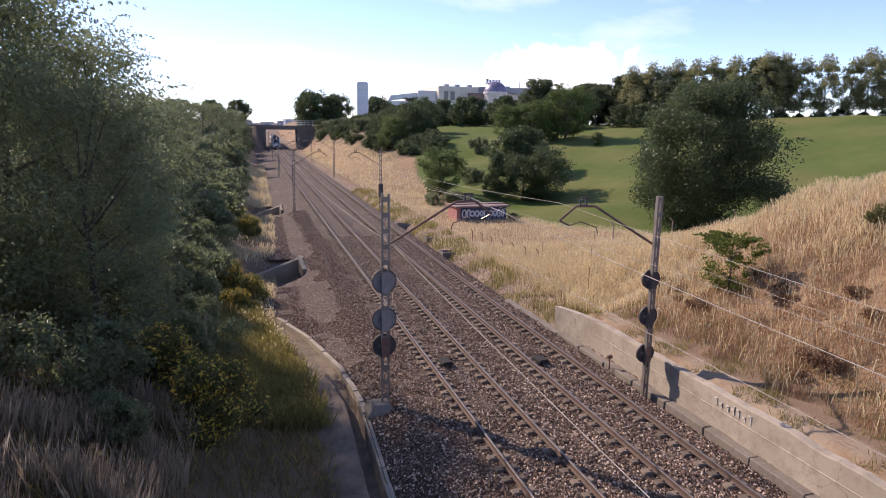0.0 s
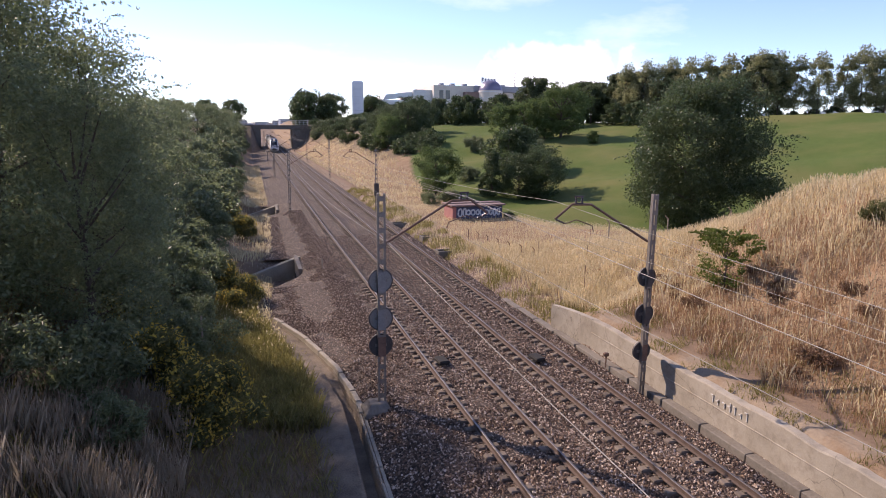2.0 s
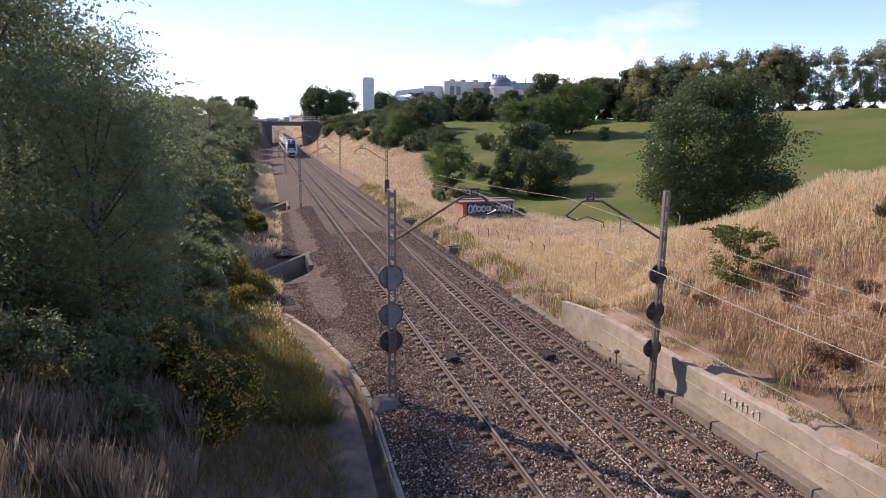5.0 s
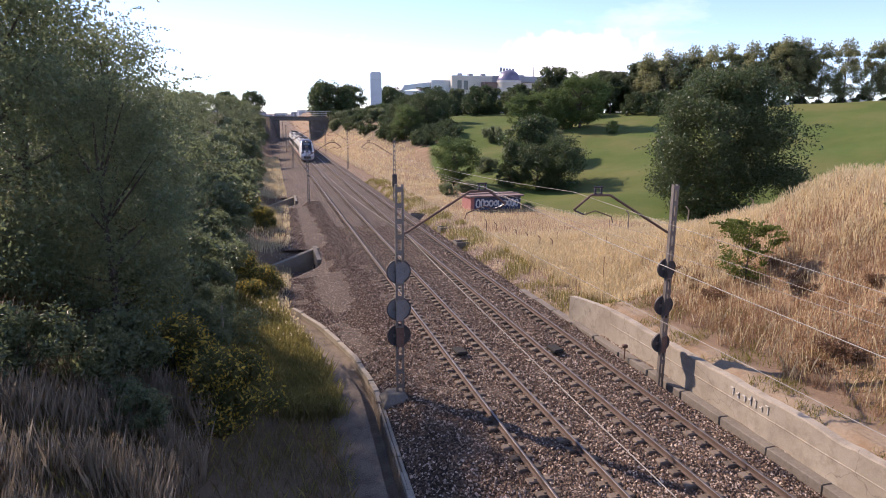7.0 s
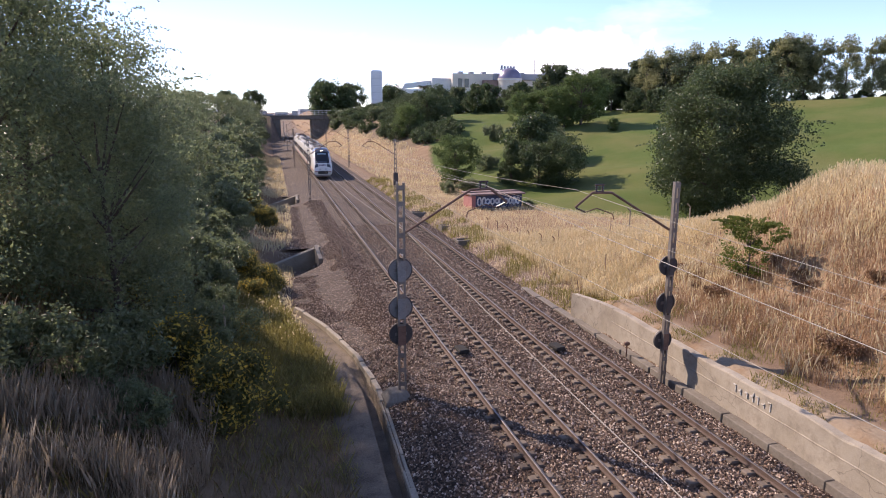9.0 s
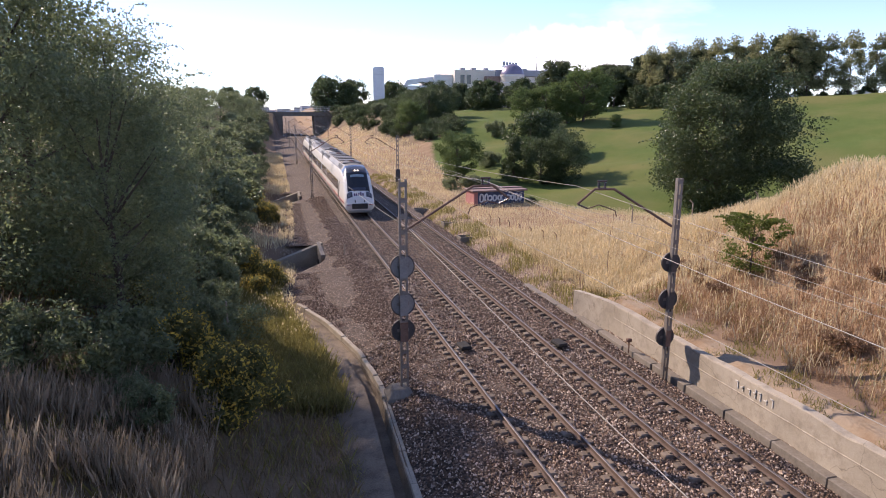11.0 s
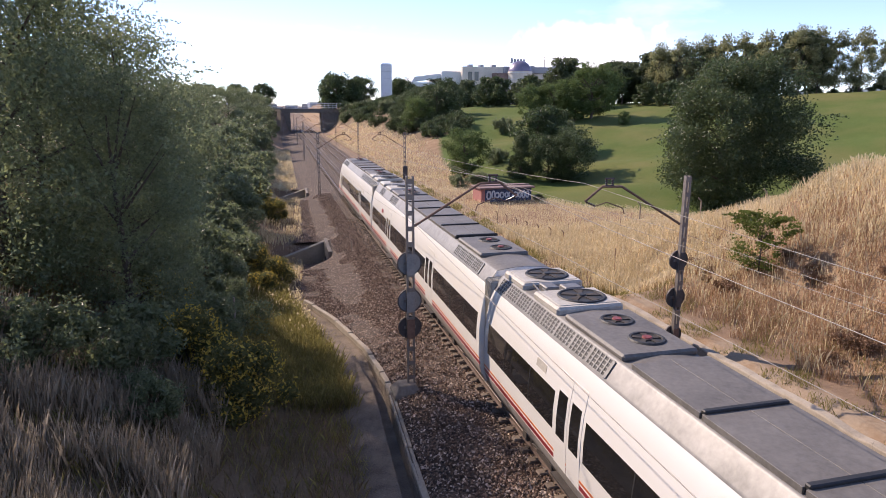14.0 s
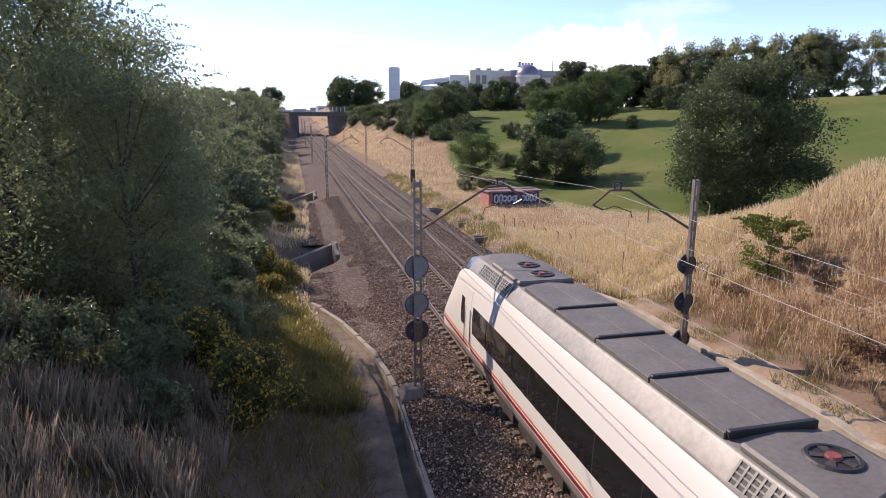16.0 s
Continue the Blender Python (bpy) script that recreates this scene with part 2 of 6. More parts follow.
def ground_mat():
    """Soil, dry grass, lawn and scrub, by the weights stored on the ground."""
    m, nt, b = nodes_of("ground_cover")
    co = nt.nodes.new("ShaderNodeTexCoord").outputs["Object"]
    big, mid, fine = noise_node(nt, 0.06, 4, 0.6, co), noise_node(nt, 0.7, 6, 0.65, co), noise_node(nt, 9.0, 6, 0.7, co)

    def weight(name, lo=0.35, hi=0.65):
        a = nt.nodes.new("ShaderNodeAttribute")
        a.attribute_name = name
        s = nt.nodes.new("ShaderNodeMath")
        s.operation = "MULTIPLY_ADD"
        nt.links.new(mid, s.inputs[0])
        s.inputs[1].default_value = 0.5
        nt.links.new(a.outputs["Fac"], s.inputs[2])
        return ramp(nt, s.outputs[0], [(lo + 0.22, (0, 0, 0)), (min(1, hi + 0.28), (1, 1, 1))])

    soil = mixc(nt, fine, (0.13, 0.085, 0.055), (0.30, 0.21, 0.145))
    dry = mixc(nt, fine, (0.19, 0.125, 0.075), (0.42, 0.31, 0.19))
    dry = mixc(nt, ramp(nt, mid, [(0.35, (0, 0, 0)), (0.6, (0.7, 0.7, 0.7))]), dry, (0.22, 0.135, 0.08))
    lawn = mixc(nt, mid, (0.05, 0.085, 0.02), (0.10, 0.135, 0.032))
    lawn = mixc(nt, ramp(nt, big, [(0.42, (0, 0, 0)), (0.66, (0.85, 0.85, 0.85))]), lawn, (0.17, 0.15, 0.06))
    lawn = mixc(nt, 0.25, lawn, mixc(nt, fine, (0.05, 0.08, 0.015), (0.18, 0.22, 0.06)))
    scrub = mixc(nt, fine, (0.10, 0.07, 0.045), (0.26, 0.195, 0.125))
    vor = nt.nodes.new("ShaderNodeTexVoronoi")
    vor.inputs["Scale"].default_value = 14.0
    nt.links.new(co, vor.inputs["Vector"])
    sep = nt.nodes.new("ShaderNodeSeparateColor")
    nt.links.new(vor.outputs["Color"], sep.inputs["Color"])
    grit = ramp(nt, sep.outputs["Red"], [(0.0, (0.06, 0.04, 0.03)), (0.5, (0.16, 0.112, 0.085)), (0.85, (0.25, 0.19, 0.15)), (1.0, (0.42, 0.35, 0.29))])
    grit = mixc(nt, ramp(nt, mid, [(0.5, (0, 0, 0)), (0.7, (0.8, 0.8, 0.8))]), grit, (0.30, 0.22, 0.12))
    path = mixc(nt, fine, (0.22, 0.16, 0.11), (0.40, 0.315, 0.225))
    path = mixc(nt, ramp(nt, mid, [(0.45, (0, 0, 0)), (0.62, (0.8, 0.8, 0.8))]), path, dry)
    c = mixc(nt, weight("w_dry"), soil, dry)
    c = mixc(nt, weight("w_lawn"), c, lawn)
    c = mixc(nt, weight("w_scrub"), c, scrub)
    c = mixc(nt, weight("w_grit"), c, grit)
    c = mixc(nt, weight("w_path"), c, path)
    nt.links.new(c, b.inputs["Base Color"])
    b.inputs["Roughness"].default_value = 0.95
    b.inputs["Specular IOR Level"].default_value = 0.15
    bump(nt, b, fine, 0.7, 0.06)
    return m


M_GROUND = ground_mat()


# ---- building helpers ----
def obj(name, bm, material, parent=None, smooth=False):
    me = bpy.data.meshes.new(name)
    bm.to_mesh(me)
    bm.free()
    for mm in material if isinstance(material, (list, tuple)) else [material]:
        me.materials.append(mm)
    if smooth:
        me.polygons.foreach_set("use_smooth", [True] * len(me.polygons))
    ob = new(name, me)
    ob.parent = parent
    return ob


def part(name, bm, material, parent, label="", smooth=False):
    ob = obj(name, bm, material, parent, smooth)
    if label:
        ob["label"] = label
    return ob


def data_part(name, verts, faces, material, parent=None, label="", smooth=False):
    me = bpy.data.meshes.new(name)
    me.from_pydata(verts if isinstance(verts, list) else verts.tolist(), [], faces if isinstance(faces, list) else faces.tolist())
    for mm in material if isinstance(material, (list, tuple)) else [material]:
        me.materials.append(mm)
    if smooth:
        me.polygons.foreach_set("use_smooth", [True] * len(me.polygons))
    ob = new(name, me)
    ob.parent = parent
    if label:
        ob["label"] = label
    return ob


def empty(name, m=None, parent=None):
    ob = new(name)
    ob.empty_display_size = 0.2
    ob.parent = parent
    if m is not None:
        ob.matrix_basis = m
    return ob


def add_box(bm, x0, x1, y0, y1, z0, z1, bevel=0.0, m=None):
    """A box with its edges rounded off, into bm."""
    b2 = bmesh.new()
    bmesh.ops.create_cube(b2, size=1.0)
    for v in b2.verts:
        v.co = Vector((x0 + (v.co.x + 0.5) * (x1 - x0), y0 + (v.co.y + 0.5) * (y1 - y0), z0 + (v.co.z + 0.5) * (z1 - z0)))
    if bevel:
        bmesh.ops.bevel(b2, geom=b2.edges[:], offset=bevel, segments=1, affect="EDGES")
    if m is not None:
        bmesh.ops.transform(b2, matrix=m, verts=b2.verts[:])
    me = bpy.data.meshes.new("tmp")
    b2.to_mesh(me)
    b2.free()
    bm.from_mesh(me)
    bpy.data.meshes.remove(me)
    return bm


def box(x0, x1, y0, y1, z0, z1, bevel=0.0, m=None):
    return add_box(bmesh.new(), x0, x1, y0, y1, z0, z1, bevel, m)


def add_rod(bm, a, b, r, r2=None, seg=8):
    """A rod from a to b, into bm."""
    a, b = Vector(a), Vector(b)
    d = b - a
    m = Matrix.Translation((a + b) / 2) @ d.to_track_quat("Z", "Y").to_matrix().to_4x4()
    bmesh.ops.create_cone(bm, cap_ends=True, segments=seg, radius1=r, radius2=r if r2 is None else r2, depth=d.length, matrix=m)
    return bm


def rod(a, b, r, r2=None, seg=8):
    return add_rod(bmesh.new(), a, b, r, r2, seg)


def tube(name, pts, r, material, parent=None, seg=5):
    """A thin tube along a line of points."""
    verts, faces = [], []
    P = [Vector(p) for p in pts]
    for i, p in enumerate(P):
        d = (P[min(i + 1, len(P) - 1)] - P[max(i - 1, 0)]).normalized()
        s = d.cross(Vector((0, 0, 1)))
        s = s.normalized() if s.length > 1e-4 else Vector((1, 0, 0))
        n = s.cross(d)
        for k in range(seg):
            a = 2 * math.pi * k / seg
            verts.append(tuple(p + s * (r * math.cos(a)) + n * (r * math.sin(a))))
    for i in range(len(P) - 1):
        for k in range(seg):
            k2 = (k + 1) % seg
            faces.append((i * seg + k, i * seg + k2, (i + 1) * seg + k2, (i + 1) * seg + k))
    return data_part(name, verts, faces, material, parent, smooth=True)


def smooth(a, b, x):
    t = np.clip((np.asarray(x, float) - a) / (b - a), 0, 1)
    return t * t * (3 - 2 * t)


def fbm(x, y, scale, seed=0):
    """Cheap smooth unevenness from a few sines."""
    x, y = np.asarray(x, float) / scale, np.asarray(y, float) / scale
    return (np.sin(x * 1.7 + 2.1 * np.sin(y * 0.9 + seed)) + np.sin(y * 2.3 + 1.7 * np.sin(x * 1.3 + seed * 2)) + 0.5 * np.sin(x * 4.1 + y * 3.7 + seed)) / 2.5


def bend(y):
    """The sideways swing of the line, far from the bridge."""
    return 2.4e-5 * np.square(y)


# ---- the ground ----
KERB = [(-4.35, -12), (-4.3, 8), (-4.22, 13), (-4.15, 15.3), (-4.0, 19.3), (-3.95, 21.5), (-4.3, 25.0), (-5.2, 28.9), (-6.2, 31.7), (-6.6, 32.5)]


def kerb_x(y):
    return np.interp(y, [k[1] for k in KERB], [k[0] for k in KERB])


def left_foot(y):
    """Where the left bank begins."""
    return np.interp(y, [-10, 15, 24, 32, 45, 60, 80, 120, 230, 300], [-5.6, -5.6, -6.2, -7.6, -7.0, -6.5, -6.1, -5.8, -5.2, -5.2])


def culvert_dip(x, y):
    """1 in the hollows where the two culverts end, 0 elsewhere."""
    one = smooth(38.8, 43.2, y) * smooth(47.7, 47.3, y)
    two = smooth(69.5, 74.0, y) * smooth(79.2, 78.8, y)
    return np.maximum(one, two) * smooth(-3.95, -4.5, x) * smooth(-10.0, -7.2, x)


def height(x, y):
    x, y = np.asarray(x, float), np.asarray(y, float)
    u = x - bend(y)
    z = np.full_like(u, -0.85)
    # left bank
    d = left_foot(y) - x
    top = np.interp(y, [-20, 20, 60, 150, 260], [7.0, 6.0, 6.0, 7.5, 8.3])
    bank = top * smooth(0, 1, d / np.interp(y, [0, 30, 100, 240, 260], [15, 15, 14, 10, 7])) + 0.12 * fbm(x, y, 2.0) * smooth(0, 2, d)
    z = z + bank + 0.85 * smooth(0, 6, d) * 0.8
    # the dips before the two culverts
    z = z - 1.25 * culvert_dip(x, y)
    # the gutter along the kerb
    z = z - 0.42 * smooth(0.4, 0.1, x - kerb_x(y)) * smooth(-1.25, -0.8, x - kerb_x(y)) * smooth(25, 23, y)
    # right side: flat field, the mound, the park's slope
    r = smooth(6.3, 7.4, u)
    wall = smooth(27.6, 24.6, y)
    field = -0.25 + 0.25 * fbm(x, y, 6.0, 2) * smooth(8, 14, u)
    z = np.where(u > 6.2, z + r * (0.85 + field), z)
    z = z + wall * 1.25 * smooth(6.86, 6.9, x)
    crest = 0.955 * np.interp(y, [-30, 10, 20, 25, 30, 35, 40, 46], [8.2, 7.6, 6.9, 5.8, 4.1, 2.4, 0.9, 0.0])
    mound = crest * smooth(8.3, 20.5, x) * smooth(46, 40, x * 0.6 + y * 0.4)
    mound = mound + crest / 7 * (0.30 * fbm(x, y, 2.2, 5) + 0.10 * fbm(x, y, 0.8, 1)) * smooth(8.6, 11, x)
    z = z + mound
    w = 0.8 * x + 0.6 * y
    bearing = np.degrees(np.arctan2(x + 7.4, np.maximum(y, 1.0)))
    park = np.interp(bearing, [10, 30, 40, 50], [8.6, 9.0, 11.0, 12.6]) * smooth(58, 150, w) - 1.2 * smooth(48, 60, w) * smooth(90, 66, w)
    z = z + park * smooth(9, 26, u) + 0.5 * fbm(x, y, 11, 3) * smooth(14, 30, u) * smooth(50, 70, y)
    z = z + 1.0 * smooth(9, 13, u) * smooth(95, 130, y)
    # the road dam at the far bridge
    dam = smooth(236, 246, y) * smooth(274, 264, y)
    out = np.maximum(smooth(-3.0, -7.0, u - bend(250) + 1.4), smooth(12.5, 16.5, u - bend(250) + 1.4))
    z = np.where(dam * out > 0, np.maximum(z, z * (1 - dam * out) + 8.0 * dam * out), z)
    # rolling land far off
    far = smooth(300, 900, np.hypot(x, y))
    return z * (1 - 0.2 * far) + far * (6 * fbm(x, y, 240, 4) + 5 * smooth(900, 2600, np.hypot(x, y)))


def axis(lo, hi, fine_lo, fine_hi, step, grow=1.13):
    a = list(np.arange(fine_lo, fine_hi, step))
    s, v = step, a[-1]
    while v < hi:
        s *= grow
        v += s
        a.append(v)
    s, v = step, a[0]
    while v > lo:
        s *= grow
        v -= s
        a.insert(0, v)
    return np.array(a)


def build_ground():
    xs = axis(-3200, 3200, -30, 46, 0.45)
    ys = axis(-600, 4000, -4, 90, 0.6, 1.07)
    X, Y = np.meshgrid(xs, ys)
    Z = height(X, Y)
    nx, ny = len(xs), len(ys)
    verts = np.stack([X.ravel(), Y.ravel(), Z.ravel()], 1)
    i = np.arange(ny - 1)[:, None] * nx + np.arange(nx - 1)[None, :]
    faces = np.stack([i, i + 1, i + nx + 1, i + nx], -1).reshape(-1, 4)
    ob = data_part("ground", verts, faces, M_GROUND, smooth=True)
    tagged(ob, "dry grass banks, soil and mown green park lawn", "ground", kind="structure")
    x, y = X.ravel(), Y.ravel()
    u, w = x - bend(y), 0.8 * x + 0.6 * y
    lawn = smooth(53, 58, w + 2 * fbm(x, y, 9)) * smooth(17, 21, u + 0.02 * (y - 60) - 12 * smooth(90, 160, y)) * smooth(300, 240, w)
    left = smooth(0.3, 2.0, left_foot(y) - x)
    # sunlit strip at the bank's foot, coloured paler; the shaded rest takes darker scrub
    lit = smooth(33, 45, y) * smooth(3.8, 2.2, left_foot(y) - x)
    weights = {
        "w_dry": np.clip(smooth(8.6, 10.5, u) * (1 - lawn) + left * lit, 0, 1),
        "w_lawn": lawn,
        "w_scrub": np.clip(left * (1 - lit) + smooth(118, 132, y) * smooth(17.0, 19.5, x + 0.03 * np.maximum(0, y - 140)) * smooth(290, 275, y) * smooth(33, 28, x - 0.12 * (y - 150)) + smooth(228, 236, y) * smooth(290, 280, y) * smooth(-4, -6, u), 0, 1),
        "w_grit": np.clip(smooth(0.6, -0.6, left_foot(y) - x) * smooth(8.0, 6.8, u), 0, 1),
        "w_path": smooth(6.7, 6.9, x) * smooth(8.5, 7.8, x) * smooth(30, 27, y),
    }
    for key, val in weights.items():
        a = ob.data.attributes.new(key, "FLOAT", "POINT")
        a.data.foreach_set("value", np.ascontiguousarray(val, dtype=np.float32))


build_ground()


# ---- the railway ----
GAUGE, SPACING = 1.74, 3.94


def strip(name, profile, y0, y1, step, material, parent=None, rough=0.0, label=""):
    """A cross-section of (u, z) swept along the line."""
    ys = np.arange(y0, y1 + step, step)
    verts, faces, n = [], [], len(profile)
    for j, y in enumerate(ys):
        for i, (u, z) in enumerate(profile):
            verts.append((u + bend(y), y, z + rough * fbm(u * 3 + j * 0.37, y, 0.9, i)))
    for j in range(len(ys) - 1):
        for i in range(n - 1):
            faces.append((j * n + i, j * n + i + 1, (j + 1) * n + i + 1, (j + 1) * n + i))
    return data_part(name, verts, faces, material, parent, label, smooth=rough > 0)


def build_ballast():
    ys = np.concatenate([np.arange(-80, -10, 2.0), np.arange(-10, 82, 0.5), np.arange(82, 330, 3.0)])
    us = np.concatenate([[0, 0.12, 0.3], np.linspace(0.45, 1.0, 28)])
    verts, faces, n = [], [], len(us)
    for y in ys:
        lo = min(float(kerb_x(y)) + 0.12 if y < 33 else -6.9 + 0.02 * min(y - 33, 60), -3.6) - bend(y)
        lo += (-4.1 - lo) * float(culvert_dip(-5.5, y)) ** 0.5
        hi = 6.35
        for s in us:
            u = lo + s * (hi - lo)
            z = -0.255 - 0.38 * smooth(-2.6, -4.4, u) - 0.10 * smooth(-4.4, -6.4, u) - 0.30 * smooth(5.7, 6.4, u) - 0.07 * math.exp(-((u - 1.97) / 0.5) ** 2)
            z += 0.025 * float(fbm(u, y, 0.45, 3)) + 0.02 * float(fbm(u, y, 1.7, 1))
            verts.append((u + bend(y), y, float(z)))
    for j in range(len(ys) - 1):
        for i in range(n - 1):
            faces.append((j * n + i, j * n + i + 1, (j + 1) * n + i + 1, (j + 1) * n + i))
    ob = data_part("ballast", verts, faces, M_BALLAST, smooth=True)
    tagged(ob, "brown-grey crushed stone ballast under both tracks", "ballast", kind="structure")


build_ballast()

RAIL = [(-0.075, -0.172), (-0.075, -0.158), (-0.012, -0.135), (-0.012, -0.05), (-0.036, -0.035), (-0.036, -0.006), (-0.026, 0.0),
        (0.026, 0.0), (0.036, -0.006), (0.036, -0.035), (0.012, -0.05), (0.012, -0.135), (0.075, -0.158), (0.075, -0.172)]


def sleeper_mesh():
    """Two concrete blocks with chamfered tops, the steel tie between them and the rail clips."""
    bm = bmesh.new()
    for s in (-1, 1):
        c = s * GAUGE / 2
        add_box(bm, c - 0.34, c + 0.34, -0.13, 0.13, -0.40, -0.17, 0.03)
        for k in (-1, 1):
            add_box(bm, c + k * 0.11 - 0.035, c + k * 0.11 + 0.035, -0.05, 0.05, -0.17, -0.135)
    add_box(bm, -0.5, 0.5, -0.03, 0.03, -0.39, -0.33)
    me = bpy.data.meshes.new("sleeper")
    bm.to_mesh(me)
    bm.free()
    me.materials.append(M_SLEEPER)
    return me


def build_track(offset, label):
    track = empty("railway_track", pose(offset, 0, 0))
    tagged(track, label, "railway track", "the two tracks")
    for s in (-1, 1):
        c = s * GAUGE / 2
        rail = strip("rail", [(c + a, b) for a, b in RAIL], -80, 320, 4.0, [M_RAIL_SIDE, M_RAIL_TOP], track, label="rusty steel rail with a polished top")
        n = len(RAIL) - 1
        rail.data.polygons.foreach_set("material_index", [1 if i % n in (5, 6, 7) else 0 for i in range(len(rail.data.polygons))])
    me = sleeper_mesh()
    ys = np.arange(-79.5, 318, 0.6)
    rng = random.Random(int(offset * 10))
    rest_v, rest_f = [], []
    tv = [v.co.copy() for v in me.vertices]
    tf = [tuple(p.vertices) for p in me.polygons]
    for y in ys:
        m = pose(bend(y), y + rng.uniform(-0.02, 0.02), rng.uniform(-0.012, 0.004), 0, 0, rng.uniform(-0.8, 0.8))
        if 7 < y < 92:
            sl = new("sleeper", me)
            sl.parent = track
            sl.matrix_basis = m
        else:
            k = len(rest_v)
            rest_v += [tuple(m @ v) for v in tv]
            rest_f += [tuple(k + i for i in f) for f in tf]
    rest = data_part("sleeper_row", rest_v, rest_f, M_SLEEPER, track)
    rest["kind"] = "stuff"
    return track


build_track(0.0, "worn main-line track on two-block concrete sleepers in ballast")
build_track(SPACING, "second worn track beside it on two-block concrete sleepers")


def build_stones():
    """Loose stones over the near ballast."""
    rng = np.random.default_rng(4)
    n = 135000
    y = 8.5 + 46 * rng.random(n) ** 1.6
    lo = np.maximum(kerb_x(y) + 0.12, -6.2)
    u = lo + (6.3 - lo) * rng.random(n)
    side = rng.random(n) < 0.32
    y = np.where(side, 26 + 46 * rng.random(n) ** 1.2, y)
    u = np.where(side, np.maximum(kerb_x(y) + 0.12, -6.75) + 4.6 * rng.random(n), u)
    near_rail = np.min(np.abs(u[:, None] - np.array([-0.87, 0.87, SPACING - 0.87, SPACING + 0.87])[None]), axis=1)
    keep = (near_rail > 0.10) & ((culvert_dip(-5.5, y) < 0.02) | (u > -3.9))
    u, y, near_rail = u[keep], y[keep], near_rail[keep]
    n = len(u)
    z = -0.255 - 0.38 * smooth(-2.6, -4.4, u) - 0.10 * smooth(-4.4, -6.4, u) - 0.30 * smooth(5.7, 6.4, u) - 0.07 * np.exp(-((u - 1.97) / 0.5) ** 2) + 0.025 * fbm(u, y, 0.45, 3) + 0.02 * fbm(u, y, 1.7, 1)
    on_sleeper = (np.abs((y + 11.7 + 0.3) % 0.6 - 0.3) < 0.15) & (near_rail < 0.36)
    keep = ~on_sleeper | (rng.random(n) < 0.12)
    u, y, z = u[keep], y[keep], z[keep]
    n = len(u)
    base = np.array([(1, 0, -0.3), (0, 1, -0.3), (-1, 0, -0.3), (0, -1, -0.3), (0.2, 0.1, 0.9), (-0.3, -0.2, 0.7)], float)
    size = rng.uniform(0.024, 0.060, (n, 1, 1)) * rng.uniform(0.6, 1.3, (n, 6, 1))
    a = rng.uniform(0, 6.283, n)
    tilt = rng.uniform(-0.5, 0.5, (n, 2))
    V = base[None] * size
    ca, sa = np.cos(a)[:, None], np.sin(a)[:, None]
    vx, vy, vz = V[..., 0] * ca - V[..., 1] * sa, V[..., 0] * sa + V[..., 1] * ca, V[..., 2]
    vz = vz * 0.8 + tilt[:, :1] * vx + tilt[:, 1:] * vy
    P = np.stack([vx + (u + bend(y))[:, None], vy + y[:, None], vz + z[:, None] + 0.012], -1).reshape(-1, 3)
    tri = np.array([(0, 1, 4), (1, 2, 4), (2, 5, 4), (2, 3, 5), (3, 0, 4), (3, 4, 5)])
    F = (np.arange(n)[:, None, None] * 6 + tri[None]).reshape(-1, 3)
    ob = data_part("ballast_stones", P, F, M_STONE)
    tagged(ob, "loose crushed ballast stones between the sleepers", "gravel", kind="stuff")


build_stones()


def build_retaining_wall():
    """Concrete wall at the foot of the mound, in cast bays, with a footing before it."""
    wall = empty("retaining_wall")
    tagged(wall, "cracked pale concrete retaining wall beside the track", "wall", kind="structure")
    rng = random.Random(3)
    y = -42.0
    while y < 23.5:
        ln = min(17.0, 23.6 - y)
        bm, rows = bmesh.new(), []
        n = int(ln / 0.35)
        for i in range(n + 1):
            yy = y + ln * i / n
            t = 1.0 + 0.03 * float(fbm(0, yy, 1.1, 2)) + rng.uniform(-0.022, 0.012)
            f = 6.62 + 0.012 * float(fbm(3, yy, 0.8, 4))
            sec = ((f, -0.9), (f - 0.004, 0.39), (f - 0.016, 0.40), (f - 0.016, 0.43), (f, 0.44), (f + 0.004, t - 0.03 - rng.random() * 0.02), (f + 0.03, t), (6.90, t + 0.01), (6.90, -0.9))
            rows.append([bm.verts.new((px_, yy, pz_)) for px_, pz_ in sec])
        for r0, r1 in zip(rows, rows[1:]):
            for k in range(8):
                bm.faces.new((r0[k], r0[k + 1], r1[k + 1], r1[k]))
        bm.faces.new(rows[0])
        bm.faces.new(list(reversed(rows[-1])))
        bmesh.ops.recalc_face_normals(bm, faces=bm.faces[:])
        part("wall_bay", bm, M_WALL, wall)
        y += ln
    # the end bay bends and drops into the ballast
    bm, rows = bmesh.new(), []
    for i in range(9):
        a = i / 8
        yy, cx, t = 23.62 + 3.0 * a, 6.62 - 0.42 * a * a, 1.0 - 0.14 * a
        rows.append([bm.verts.new(p) for p in ((cx, yy, -0.9), (cx, yy, t), (cx + 0.28, yy, t), (cx + 0.28, yy, -0.9))])
    for r0, r1 in zip(rows, rows[1:]):
        for k in range(4):
            bm.faces.new((r0[k], r0[(k + 1) % 4], r1[(k + 1) % 4], r1[k]))
    bm.faces.new(rows[0])
    bm.faces.new(list(reversed(rows[-1])))
    bmesh.ops.recalc_face_normals(bm, faces=bm.faces[:])
    part("wall_end", bm, M_WALL, wall)
    y = -42.0
    while y < 32.0:
        x = 6.3 - 0.012 * max(0, y - 14) ** 1.3
        part("footing", box(x - 0.02, x + 0.34, y + 0.006, y + 1.994, -0.8, -0.22 + rng.uniform(-0.015, 0.015), 0.025), M_CONCRETE_DARK, wall)
        y += 2.0


build_retaining_wall()


